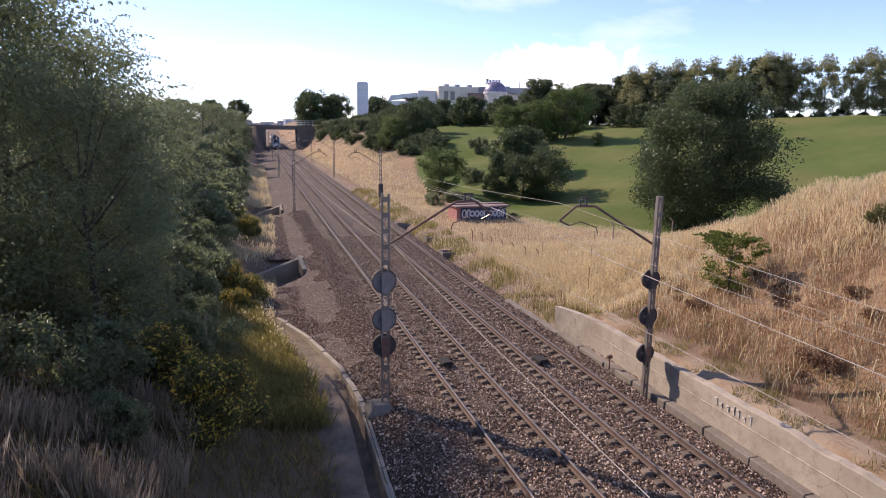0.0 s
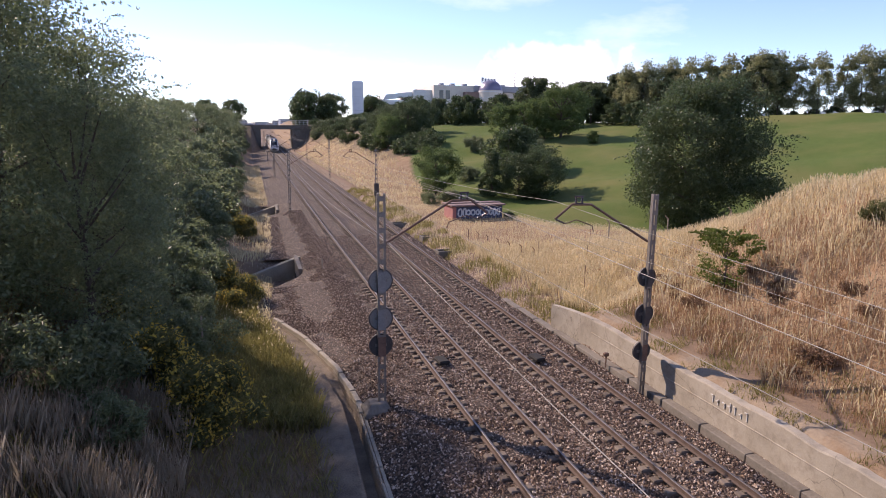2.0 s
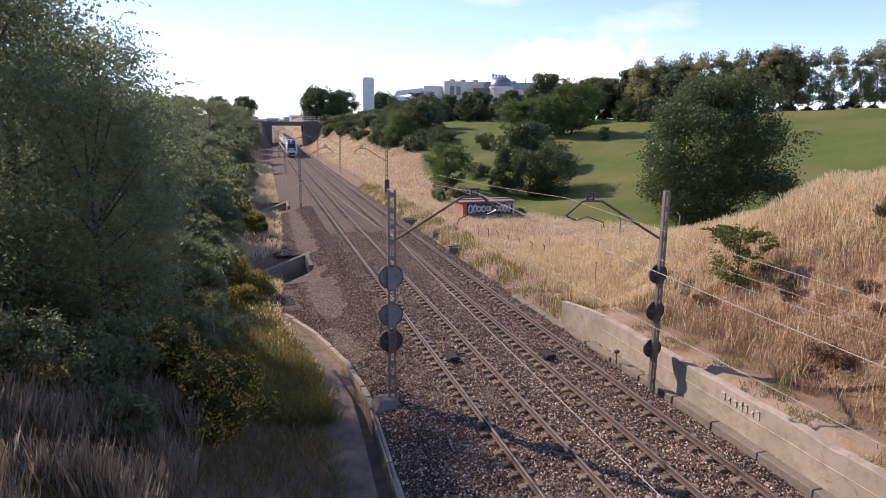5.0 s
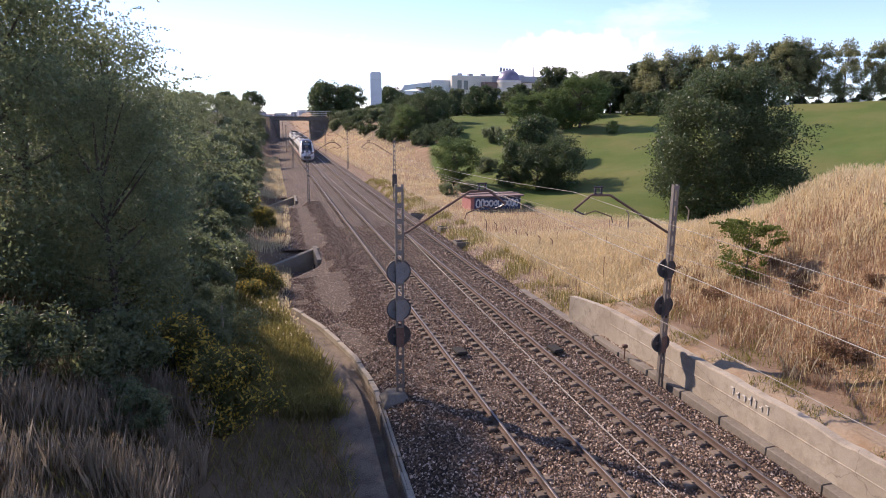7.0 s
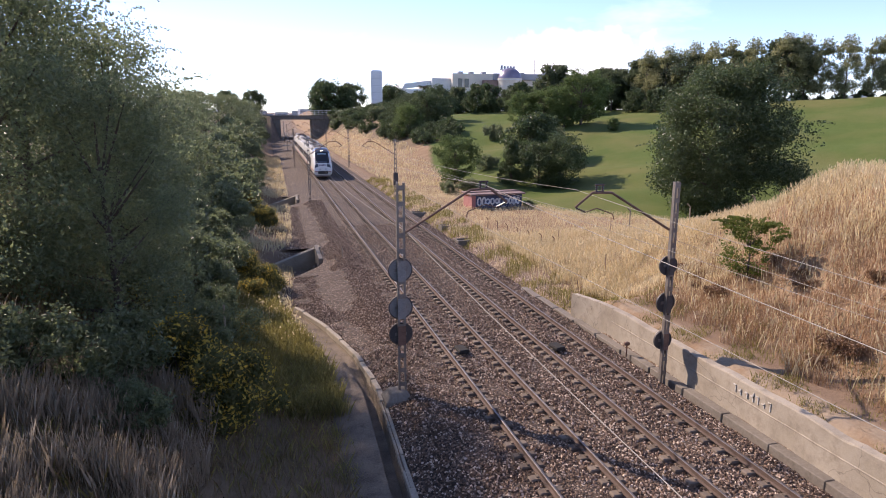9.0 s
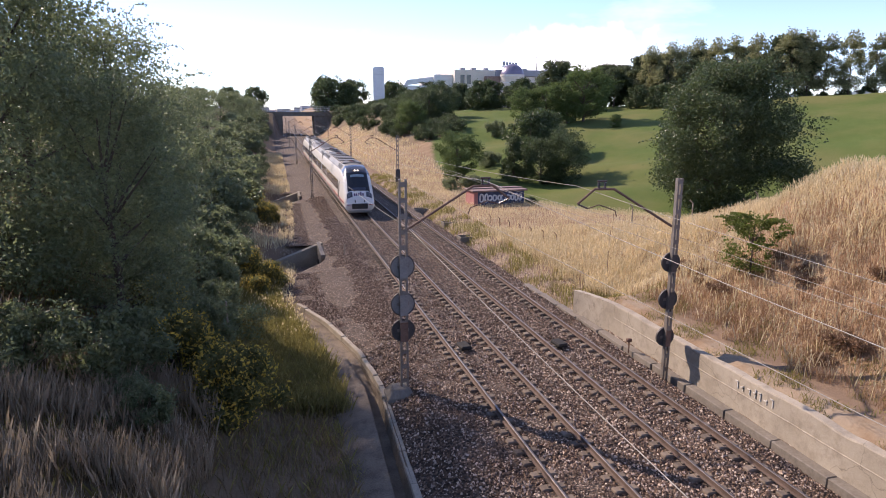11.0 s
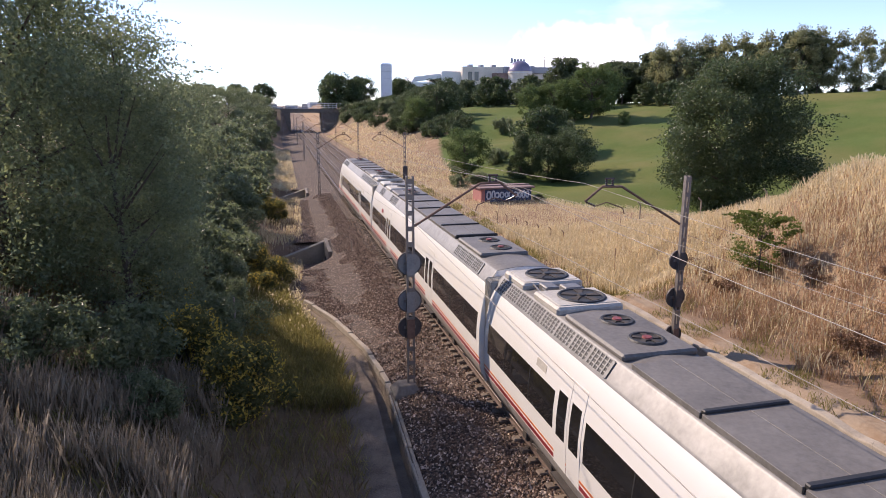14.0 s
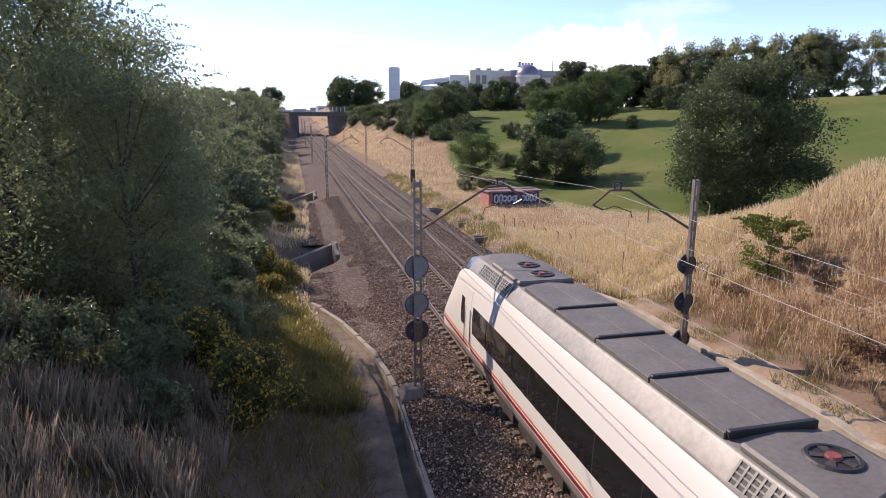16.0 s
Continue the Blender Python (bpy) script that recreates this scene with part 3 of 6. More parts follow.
def build_marks():
    """Faded painted strokes on the wall, too worn to read."""
    rng = random.Random(9)
    y = 15.9
    for k in range(7):
        h = rng.uniform(0.16, 0.3)
        bm = bmesh.new()
        add_box(bm, 6.598, 6.625, y, y + 0.035, 0.55, 0.55 + h)
        add_box(bm, 6.598, 6.625, y, y + 0.13, 0.55 + h * (0.45 if k % 2 else 0.9), 0.585 + h * (0.45 if k % 2 else 0.9))
        mark = obj("painted_mark", bm, M_MARK)
        tagged(mark, "faded pale painted stroke on the concrete wall", "graffiti", "painted marks")
        y -= rng.uniform(0.2, 0.3)


M_MARK = mat("faded_pale_paint", (0.50, 0.47, 0.42), (0.62, 0.59, 0.54), 3, 20, 0.8, relief=0.1)
build_marks()


def build_kerb():
    kerb = empty("ditch_kerb")
    tagged(kerb, "curved row of old concrete edging beside the ditch", "kerb", kind="structure")
    pts = []
    for y in np.arange(-12, 32.6, 0.9):
        pts.append((float(kerb_x(y)), float(y)))
    rng = random.Random(5)
    for (x0, y0), (x1, y1) in zip(pts, pts[1:]):
        d = math.hypot(x1 - x0, y1 - y0)
        a = math.degrees(math.atan2(y1 - y0, x1 - x0))
        m = pose(x0, y0, -0.44 - 0.10 * float(smooth(22, 20, y0)) + rng.uniform(-0.03, 0.03), rng.uniform(-2, 2), 0, a)
        part("kerb_stone", box(0.01, d - 0.01, -0.10, 0.10, -0.45, 0.0, 0.02, m), M_CONCRETE, kerb)
    # concrete ditch beyond it
    ys = np.arange(-12, 33, 0.8)
    prof = [(0.08, -0.52), (-0.03, -0.70), (-0.06, -0.74), (-0.40, -0.75), (-0.46, -0.64), (-0.95, -0.68), (-1.6, -0.80), (-1.8, -1.1)]
    verts, faces, n = [], [], len(prof)
    for j, y in enumerate(ys):
        deep = 0.34 * float(smooth(24.5, 21.5, y))
        for k, (u, z) in enumerate(prof):
            z -= deep if k in (2, 3) else 0
            verts.append((float(kerb_x(y)) + u - 0.1, float(y), z + 0.02 * float(fbm(u, y, 0.7, k))))
    for j in range(len(ys) - 1):
        for k in range(n - 1):
            faces.append((j * n + k + 1, j * n + k, (j + 1) * n + k, (j + 1) * n + k + 1))
    ditch = data_part("ditch", verts, faces, M_SILT)
    tagged(ditch, "silted concrete drainage gutter beside the kerb", "ditch", kind="structure")


build_kerb()


def build_culvert(y, label):
    """A culvert's mouth beside the track: head wall, sloping wing wall with its coping, and a low near wing."""
    c = empty("culvert_wall", pose(-4.05, y, 0))
    tagged(c, label, "culvert")

    def wing(name, a, b, za, zb, thick, material):
        bm = bmesh.new()
        d = (Vector(b) - Vector(a)).normalized()
        n = Vector((-d.y, d.x)) * thick
        pts = [(*a, -2.6), (*b, -2.6), (*b, zb), (*a, za)]
        f = [bm.verts.new(p) for p in pts] + [bm.verts.new((p[0] + n.x, p[1] + n.y, p[2])) for p in pts]
        for q in ((0, 1, 2, 3), (7, 6, 5, 4), (0, 4, 5, 1), (1, 5, 6, 2), (2, 6, 7, 3), (3, 7, 4, 0)):
            bm.faces.new([f[i] for i in q])
        bmesh.ops.recalc_face_normals(bm, faces=bm.faces[:])
        bmesh.ops.bevel(bm, geom=bm.edges[:], offset=0.02, segments=1, affect="EDGES")
        return part(name, bm, material, c)

    head = wing("head_wall", (0.0, -4.4), (0.0, 0.0), -0.52, -0.45, 0.28, M_CONCRETE_DARK)
    # the wing's shaded face gets the darker concrete, its lit coping the paler one
    wing("wing_wall", (0.0, -0.1), (-3.6, -1.2), -0.62, -1.72, 0.30, M_CONCRETE_DARK)
    wing("coping", (0.05, -0.16), (-3.75, -1.32), -0.45, -1.56, 0.42, M_CONCRETE)
    wing("near_wing", (-0.06, -4.45), (-2.3, -7.6), -0.95, -1.05, 0.25, M_CONCRETE)
    # no hollow here: a flat near-black disc gives the shade inside the pipe
    part("pipe_mouth", rod((-0.29, -2.1, -1.75), (-0.35, -2.1, -1.75), 0.42, 0.40, 20), M_TRENCH, head, "flat dark disc for the shade in the pipe mouth")


M_TRENCH = mat("pipe_shade_and_dark_casing", (0.012, 0.010, 0.009), (0.03, 0.026, 0.022), 2, 14, 0.9, relief=0.2)
build_culvert(47.8, "old concrete culvert mouth with a sloping wing wall")
build_culvert(79.3, "old concrete culvert mouth half hidden by grass")


# ---- overhead line ----
def batten_post(parent, dx, h, w=0.16):
    """Two steel channels joined by flat battens."""
    for s in (-1, 1):
        bm = bmesh.new()
        add_box(bm, s * dx - 0.02, s * dx + 0.02, -w / 2, w / 2, -0.4, h)
        add_box(bm, s * dx - 0.035, s * dx + 0.035, -w / 2 - 0.008, -w / 2 + 0.004, -0.4, h)
        part("channel", bm, M_STEEL, parent)
    z = 0.25
    while z < h:
        part("batten", box(-dx - 0.033, dx + 0.033, -w / 2 - 0.018, -w / 2 - 0.009, z, z + 0.16), M_STEEL, parent)
        z += 0.52


def insulator(bm, a, b, n=5, r=0.055):
    a, b = Vector(a), Vector(b)
    add_rod(bm, a, b, 0.02)
    for i in range(n):
        p = a.lerp(b, (i + 0.5) / n)
        d = (b - a).normalized() * 0.018
        add_rod(bm, p - d, p + d, r, r * 0.6, 10)


def ring_mesh(z, r):
    """The raised rim of a round plate."""
    bm, n, rows = bmesh.new(), 32, []
    for i in range(n):
        a = 2 * math.pi * i / n
        rows.append([bm.verts.new((q * math.cos(a), y, z + q * math.sin(a))) for q, y in ((r - 0.03, 0.101), (r - 0.025, 0.085), (r + 0.006, 0.085), (r + 0.01, 0.13))])
    for i in range(n):
        j = (i + 1) % n
        for k in range(3):
            bm.faces.new((rows[i][k], rows[i][k + 1], rows[j][k + 1], rows[j][k]))
    return bm


def build_mast(x, y, h, side, discs, label, reach=2.9, half=0.105):
    """A catenary mast; its arm reaches to the track on the given side (+1 or -1)."""
    mast = empty("catenary_mast", pose(x, y, -0.25))
    tagged(mast, label, "mast", "catenary masts")
    batten_post(mast, half, h)
    z0, z1 = h - 1.65, h - 0.30
    bm = bmesh.new()
    a, b, c, d = (side * 0.15, 0, z0), (side * (reach - 0.55), 0, z1), (side * (reach + 0.15), 0, z1 + 0.02), (side * (reach + 0.75), 0, z1 - 0.45)
    for p, q in ((a, b), (b, c), (c, d)):
        add_rod(bm, p, q, 0.042, None, 8)
    part("arm", bm, M_RUST, mast)
    bm = bmesh.new()
    cx = side * (reach - 0.1)
    add_rod(bm, (cx - 0.14, 0, z1 + 0.04), (cx + 0.14, 0, z1 + 0.04), 0.03)
    insulator(bm, (cx - 0.11, 0, z1 + 0.05), (cx - 0.11, 0, z1 + 0.25), 3, 0.05)
    insulator(bm, (cx + 0.11, 0, z1 + 0.05), (cx + 0.11, 0, z1 + 0.25), 3, 0.05)
    add_rod(bm, (cx - 0.17, 0, z1 + 0.27), (cx + 0.17, 0, z1 + 0.27), 0.03)
    part("insulator", bm, M_GLASS_INS, mast, "dark ceramic insulator pair")
    bm = bmesh.new()
    e = side * (reach + 0.72)
    insulator(bm, (e, 0, z1 - 0.47), (e - side * 0.35, 0, z1 - 0.62), 4, 0.045)
    part("insulator", bm, M_GLASS_INS, mast, "dark ceramic insulator")
    bm = bmesh.new()
    pts = [(e - side * 0.35, 0, z1 - 0.62), (e - side * 0.75, 0, z1 - 0.50), (e - side * 1.35, 0, z1 - 0.72), (e - side * 1.42, 0, z1 - 0.92)]
    for p, q in zip(pts, pts[1:]):
        add_rod(bm, p, q, 0.018)
    part("steady_arm", bm, M_RUST, mast)
    for z, r, rust in discs:
        dark = rust or x > 0
        disc = part("signal_disc", rod((0, 0.10, z), (0, 0.17, z), r, r * 0.985, 32), M_DISC if dark else M_DISC_GREY, mast, "round dark steel plate behind the post" if dark else "round grey steel plate behind the post")
        part("cover_plate", box(-half - 0.03, half + 0.03, -0.118, -0.10, z - r * 0.86, z + r * 0.86, 0.004), M_RUST if rust else M_DISC if x > 0 else M_DISC_GREY, disc)
        part("rim", ring_mesh(z, r), M_DISC, disc)
        part("bracket", box(-0.2, 0.2, 0.08, 0.102, z - 0.05, z + 0.05, 0.0), M_STEEL, disc)
    return mast


DISCS = [(4.32, 0.41, False), (3.02, 0.41, False), (2.08, 0.40, True)]
mast_l = build_mast(-3.30, 20.35, 7.25, 1, DISCS, "steel catenary mast with three round signal plates on a concrete block", 2.95)
mast_r = build_mast(5.98, 18.9, 7.2, -1, [(4.25, 0.35, False), (2.9, 0.36, False), (1.5, 0.35, True)], "steel catenary mast with three round signal plates by the wall", 3.0, 0.068)
for mx_, my_, mh_, ms_ in ((-3.05, 70.9, 6.75, 1), (6.45, 70.9, 6.7, -1), (-2.6, 118, 6.6, 1), (7.1, 118, 6.6, -1), (-2.1, 168, 6.6, 1), (7.6, 168, 6.6, -1), (-1.3, 222, 6.6, 1), (8.3, 222, 6.6, -1)):
    m_ = build_mast(mx_, my_, mh_, ms_, [], "plain battened steel catenary mast beside the track", 2.9, 0.10)
    if my_ == 70.9 and ms_ < 0:
        part("relay_box", box(-0.26, 0.26, -0.32, -0.11, 1.55, 2.95, 0.03), M_DISC, m_, "tall dark steel relay box")


def build_block(x, y):
    """The sloped concrete foot of a mast."""
    bm = bmesh.new()
    lo = [(-0.62, -0.55, -1.0), (0.55, -0.55, -1.0), (0.55, 0.55, -1.0), (-0.62, 0.55, -1.0)]
    mid = [(-0.62, -0.55, -0.2), (0.55, -0.55, -0.2), (0.55, 0.55, -0.2), (-0.62, 0.55, -0.2)]
    hi = [(-0.34, -0.3, 0.08), (0.30, -0.3, 0.08), (0.30, 0.34, 0.08), (-0.34, 0.34, 0.08)]
    v = [bm.verts.new(p) for p in lo + mid + hi]
    for k in (0, 4):
        for i in range(4):
            j = (i + 1) % 4
            bm.faces.new((v[k + i], v[k + j], v[k + 4 + j], v[k + 4 + i]))
    bm.faces.new(v[8:12])
    bmesh.ops.bevel(bm, geom=bm.edges[:], offset=0.03, segments=1, affect="EDGES")
    ob = obj("mast_foundation", bm, M_CONCRETE_DARK)
    ob.matrix_basis = pose(x, y, -0.22)
    ob.scale = (0.82, 0.85, 1.0)
    tagged(ob, "chipped concrete foundation block of the mast", "foundation")


build_block(-3.45, 20.35)


def wire(points, r, label, sag=0.0):
    pts = []
    for (x0, y0, z0), (x1, y1, z1) in zip(points, points[1:]):
        for i in range(12):
            t = i / 12
            pts.append((x0 + (x1 - x0) * t, y0 + (y1 - y0) * t, z0 + (z1 - z0) * t - sag * 4 * t * (1 - t)))
    pts.append(points[-1])
    ob = tube("overhead_wire", pts, r, M_WIRE)
    tagged(ob, label, "wire", "overhead wires")


YS = (-80, -29, 20.35, 70.9, 118, 168, 222, 300)
zig = (-0.2, 0.2, -0.2, 0.2, -0.2, 0.2, -0.2, 0.2)
for off, hang in ((0.0, -0.42), (SPACING, 2.93)):
    wire([(off + s + float(bend(y)), y, 5.3 if y < 60 else 5.1) for y, s in zip(YS, zig)], 0.007, "taut copper contact wire over the track", 0.02)
    wire([(hang + float(bend(y)), y, (6.86 if off == 0 else 6.6) if y < 60 else 6.3) for y in YS], 0.008, "sagging messenger wire carried by the mast arms", 0.55)
wire([(6.1 + float(bend(y)), y, 4.95 if y < 60 else 4.8) for y in YS], 0.007, "thin return wire slung between the masts", 0.3)
wire([(-3.12 + float(bend(y)), y, 5.38 if y < 60 else 5.1) for y in YS], 0.008, "bare feeder wire along the masts", 0.5)


# ---- plants ----
def leaf_cloud(rng, centres, radii, count, size, flat=0.8, shell=0.35):
    """Leaf blades scattered through clumps; two triangles each, folded on the midrib."""
    k = rng.integers(0, len(centres), count)
    d = rng.normal(size=(count, 3))
    d /= np.linalg.norm(d, axis=1)[:, None]
    rr = radii[k] * (shell + (1 - shell) * rng.random(count)) * (0.8 + 0.35 * rng.random(count) ** 3)
    p = centres[k] + d * rr[:, None] * np.array([1, 1, flat])
    a = rng.normal(size=(count, 3))
    a /= np.linalg.norm(a, axis=1)[:, None]
    b = np.cross(a, rng.normal(size=(count, 3)))
    b /= np.linalg.norm(b, axis=1)[:, None] + 1e-9
    s = size * (0.6 + 0.8 * rng.random(count))[:, None]
    n = np.cross(a, b) * 0.18
    V = np.stack([p - a * s, p + b * s * 0.5 + n * s, p + a * s, p - b * s * 0.5 + n * s], 1).reshape(-1, 3)
    i = np.arange(count)[:, None] * 4
    F = np.concatenate([i + np.array([[0, 1, 2]]), i + np.array([[0, 2, 3]])], 1).reshape(-1, 3)
    return V, F


def crown_points(rng, h, r, base, clumps, form):
    """Clump centres inside a crown: round, tall or umbrella-shaped, with an uneven outline."""
    C, R = [], []
    for _ in range(clumps):
        t = rng.random()
        if form == "round":
            prof = math.sin(math.pi * (0.12 + 0.82 * t)) ** 0.6
        elif form == "tall":
            prof = (math.sin(math.pi * (0.1 + 0.85 * t ** 0.9))) ** 0.8 * (1 - 0.35 * t)
        elif form == "cone":
            prof = 1.0 - 0.85 * t
        else:
            prof = 1.0 - 0.5 * t * t
        a = rng.random() * 6.283
        q = r * prof * (0.35 + 0.6 * rng.random() ** 0.5) * (0.85 + 0.3 * math.sin(a * 3 + h))
        C.append((q * math.cos(a), q * math.sin(a), base + t * (h - base)))
        R.append(r * (0.2 + 0.2 * rng.random()))
    return np.array(C), np.array(R)


def make_tree(name, h, r, base, leaves, size, material, seed, label, form="round", clumps=46, trunk=0.22, bush=False, shoots=0):
    rng = np.random.default_rng(seed)
    tree = empty(name)
    tagged(tree, label, "bush" if bush else "tree")
    C, R = crown_points(rng, h * 0.93, r, base, clumps, form)
    if not bush:
        bm = bmesh.new()
        knots = [(0, 0, -0.5)]
        for i in range(1, 6):
            t = i / 5
            knots.append((float(rng.normal() * 0.12 * t * trunk * 5), float(rng.normal() * 0.12 * t * trunk * 5), t * h * 0.8))
        for i in range(5):
            add_rod(bm, knots[i], knots[i + 1], trunk * (1 - i * 0.17), trunk * (1 - (i + 1) * 0.17), 8)
        part("trunk", bm, M_BARK, tree)
        bm = bmesh.new()
        for c in C[:: max(1, len(C) // 16)]:
            z = max(base * 0.7, c[2] * 0.62)
            i = min(4, int(z / (h * 0.8) * 5))
            k0, k1 = Vector(knots[i]), Vector(knots[i + 1])
            p = k0.lerp(k1, min(1, max(0, (z - k0.z) / max(0.01, k1.z - k0.z))))
            add_rod(bm, p, tuple(c), trunk * 0.36, trunk * 0.08, 5)
        part("branchwork", bm, M_BARK, tree)
    V, F = leaf_cloud(rng, C, R, leaves, size)
    if shoots:
        # long arching shoots that leave the crown's outline
        top = np.argsort(-(C[:, 2] + 0.8 * np.hypot(C[:, 0], C[:, 1])))[: len(C) // 2]
        P = []
        for _ in range(shoots):
            c = C[top[rng.integers(0, len(top))]]
            a, ln = math.atan2(c[1], c[0]) + rng.normal() * 0.6, r * (0.25 + 0.3 * rng.random())
            for t in np.linspace(0.2, 1, 9):
                P.append(c + np.array([math.cos(a) * ln * t, math.sin(a) * ln * t, ln * (1.1 * t - 0.75 * t * t)]))
        V2, F2 = leaf_cloud(rng, np.array(P), np.full(len(P), size * 1.3), shoots * 45, size * 0.8)
        V, F = np.concatenate([V, V2]), np.concatenate([F, F2 + len(V)])
    data_part("crown", V, F, material, tree)
    return tree


def put(tree, x, y, scale=1.0, turn=0.0, sink=0.1):
    tree.matrix_basis = pose(x, y, float(height(x, y)) - sink, 0, 0, turn)
    tree.scale = (scale, scale, scale)
    return tree


def copy_to(tree, x, y, scale, turn, sink=0.1):
    t = copy_thing(tree, pose(x, y, float(height(x, y)) - sink, 0, 0, turn))
    t.scale = (scale, scale, scale)
    return t


# the dark trees of the left bank
LB = "tall dense leafy tree, dark against the light, on the bank"
bank_a = put(make_tree("bank_tree", 12.0, 4.6, 0.3, 40000, 0.07, M_LEAF_BANK, 11, LB, clumps=150, shoots=70), -15.6, 22.0)
bank_b = put(make_tree("bank_tree", 9.0, 3.8, 0.2, 9500, 0.12, M_LEAF_BANK, 12, LB, clumps=100, shoots=30), -15.0, 56.0, 0.85, 40)
for x, y, s, a in ((-18.5, 16.5, 1.0, 80), (-16.0, 27.0, 0.9, 200), (-13.4, 29.0, 0.92, 130), (-12.4, 22.5, 0.72, 20)):
    copy_to(bank_a, x, y, s, a)
for x, y, s, a in ((-20.0, 39, 0.8, 170), (-19.0, 48, 0.7, 60), (-17.5, 66, 0.6, 190), (-17.5, 80, 0.7, 250), (-17.5, 96, 0.75, 20), (-17, 114, 0.75, 120), (-16.0, 134, 0.8, 230), (-14.5, 156, 0.85, 320), (-13, 183, 0.85, 60), (-12, 210, 0.9, 160), (-11, 234, 0.9, 10), (-22, 56, 0.9, 40), (-23, 75, 0.8, 40), (-23, 110, 0.8, 140), (-22, 150, 0.8, 240)):
    copy_to(bank_b, x, y, s, a)

# the park's trees
oak = put(make_tree("park_tree", 17.2, 8.3, 0.4, 80000, 0.15, M_LEAF_DARK, 21, "large round-crowned dark green tree on the lawn", clumps=190, trunk=0.4, shoots=50), 38.4, 58.0, 0.94, sink=0.6)
mid = put(make_tree("park_tree", 7.8, 3.7, 0.9, 15000, 0.12, M_LEAF, 22, "young leafy tree at the edge of the dry field", clumps=70, shoots=25), 18.7, 88.7, 0.95)
dk = put(make_tree("park_tree", 7.2, 4.3, 0.2, 15000, 0.13, M_LEAF_DARK, 23, "dense dark tree casting shade on the lawn", clumps=90, shoots=20), 32.7, 83.7)
copy_to(dk, 29.8, 84.6, 0.86, 100)
cone = put(make_tree("park_tree", 8.0, 2.7, 0.2, 14000, 0.13, M_LEAF_DARK, 24, "narrow dark tree on the lawn", "cone", clumps=80), 26.0, 85.3, 0.85)
far_dk = put(make_tree("park_tree", 8.0, 4.3, 0.2, 6500, 0.25, M_LEAF_DARK, 26, "dark leafy tree among the park's far trees", clumps=70), 34.0, 99.0, 0.9)
copy_to(far_dk, 37.5, 101.0, 0.85, 130)
for x, y, s, a in ((44.6, 126.8, 1.0, 20), (48.0, 124.5, 1.1, 110), (51.7, 122.1, 0.9, 200), (54.8, 121.0, 1.5, 290), (22.8, 140.4, 1.0, 80)):
    copy_to(mid, x, y, s, a)
for x, y, s, a in ((28.7, 146.0, 1.2, 60), (33.0, 153.0, 1.25, 160), (25.5, 152.0, 1.0, 250)):
    copy_to(dk, x, y, s, a)

pine = put(make_tree("pine_tree", 12, 4.8, 4.0, 5500, 0.3, M_LEAF_PINE, 31, "dark umbrella pine by the park road", "umbrella", clumps=70, trunk=0.26), 62, 150)
poplar = put(make_tree("poplar_tree", 17.5, 5.6, 2.5, 6500, 0.25, M_LEAF_POPLAR, 32, "slender pale-leaved poplar along the park road", "tall", clumps=50, trunk=0.2), 118, 104, 0.74)
plane = put(make_tree("plane_tree", 15, 7.5, 3.0, 8000, 0.4, M_LEAF_DARK, 33, "broad leafy tree beside the road bridge", clumps=120, trunk=0.4), 17.0, 268, 1.15)
rr_ = random.Random(8)
for i in range(34):
    t = i / 33
    x, y = 40 + 66 * t + rr_.uniform(-5, 5), 196 - 78 * t + rr_.uniform(-6, 10)
    copy_to(pine if rr_.random() < 0.6 else far_dk, x, y, rr_.uniform(0.8, 1.2) * (0.48 + 0.5 * t), rr_.uniform(0, 360))
for i in range(9):
    t = i / 8
    copy_to(far_dk, 46 + 40 * t + rr_.uniform(-3, 3), 168 - 56 * t + rr_.uniform(-4, 4), rr_.uniform(0.6, 1.0), rr_.uniform(0, 360))
for i in range(18):
    t = i / 17
    copy_to(poplar, 80 + 50 * t + rr_.uniform(-1.5, 1.5), 138 - 46 * t + rr_.uniform(-3, 3), rr_.uniform(0.70, 0.84), rr_.uniform(0, 360))
for i in range(14):
    t = i / 13
    copy_to(far_dk, 17 + 28 * t + rr_.uniform(-2, 2), 236 - 46 * t + rr_.uniform(-8, 8), (0.3 if i < 9 else 0.7) * rr_.uniform(0.9, 1.2), rr_.uniform(0, 360))
for x, y, s in ((46, 282, 0.8), (52, 290, 0.7), (30, 290, 0.9), (60, 280, 0.6), (70, 276, 0.65), (25, 270, 0.8), (-6.0, 280, 0.58), (-11.5, 278, 0.72), (-22, 284, 0.7)):
    copy_to(plane, x, y, s, rr_.uniform(0, 360))
sap = copy_to(mid, 57.6, 112.8, 0.36, 30)
for i in range(22):
    t = i / 21
    copy_to(pine if i % 3 else far_dk, 60 + 30 * t + rr_.uniform(-3, 3), 178 - 40 * t + rr_.uniform(-4, 8), rr_.uniform(0.85, 1.05) * float(np.interp(t, [0, 0.45, 0.7], [0.5, 0.6, 1.0])), rr_.uniform(0, 360))


# ---- buildings and small structures ----
M_WHITE_PANEL = mat("white_cladding", (0.62, 0.63, 0.66), (0.76, 0.77, 0.80), 0.3, 4, 0.5, relief=0.05)
M_BEIGE = mat("beige_render", (0.62, 0.55, 0.47), (0.74, 0.67, 0.58), 0.2, 3, 0.8, relief=0.1)
M_GREYPANEL = mat("grey_roof_panel", (0.26, 0.27, 0.30), (0.38, 0.39, 0.42), 0.2, 3, 0.6, relief=0.1)
M_WINDOW = mat("dark_window", (0.03, 0.035, 0.04), (0.07, 0.075, 0.08), 0.6, 5, 0.12, relief=0.0)
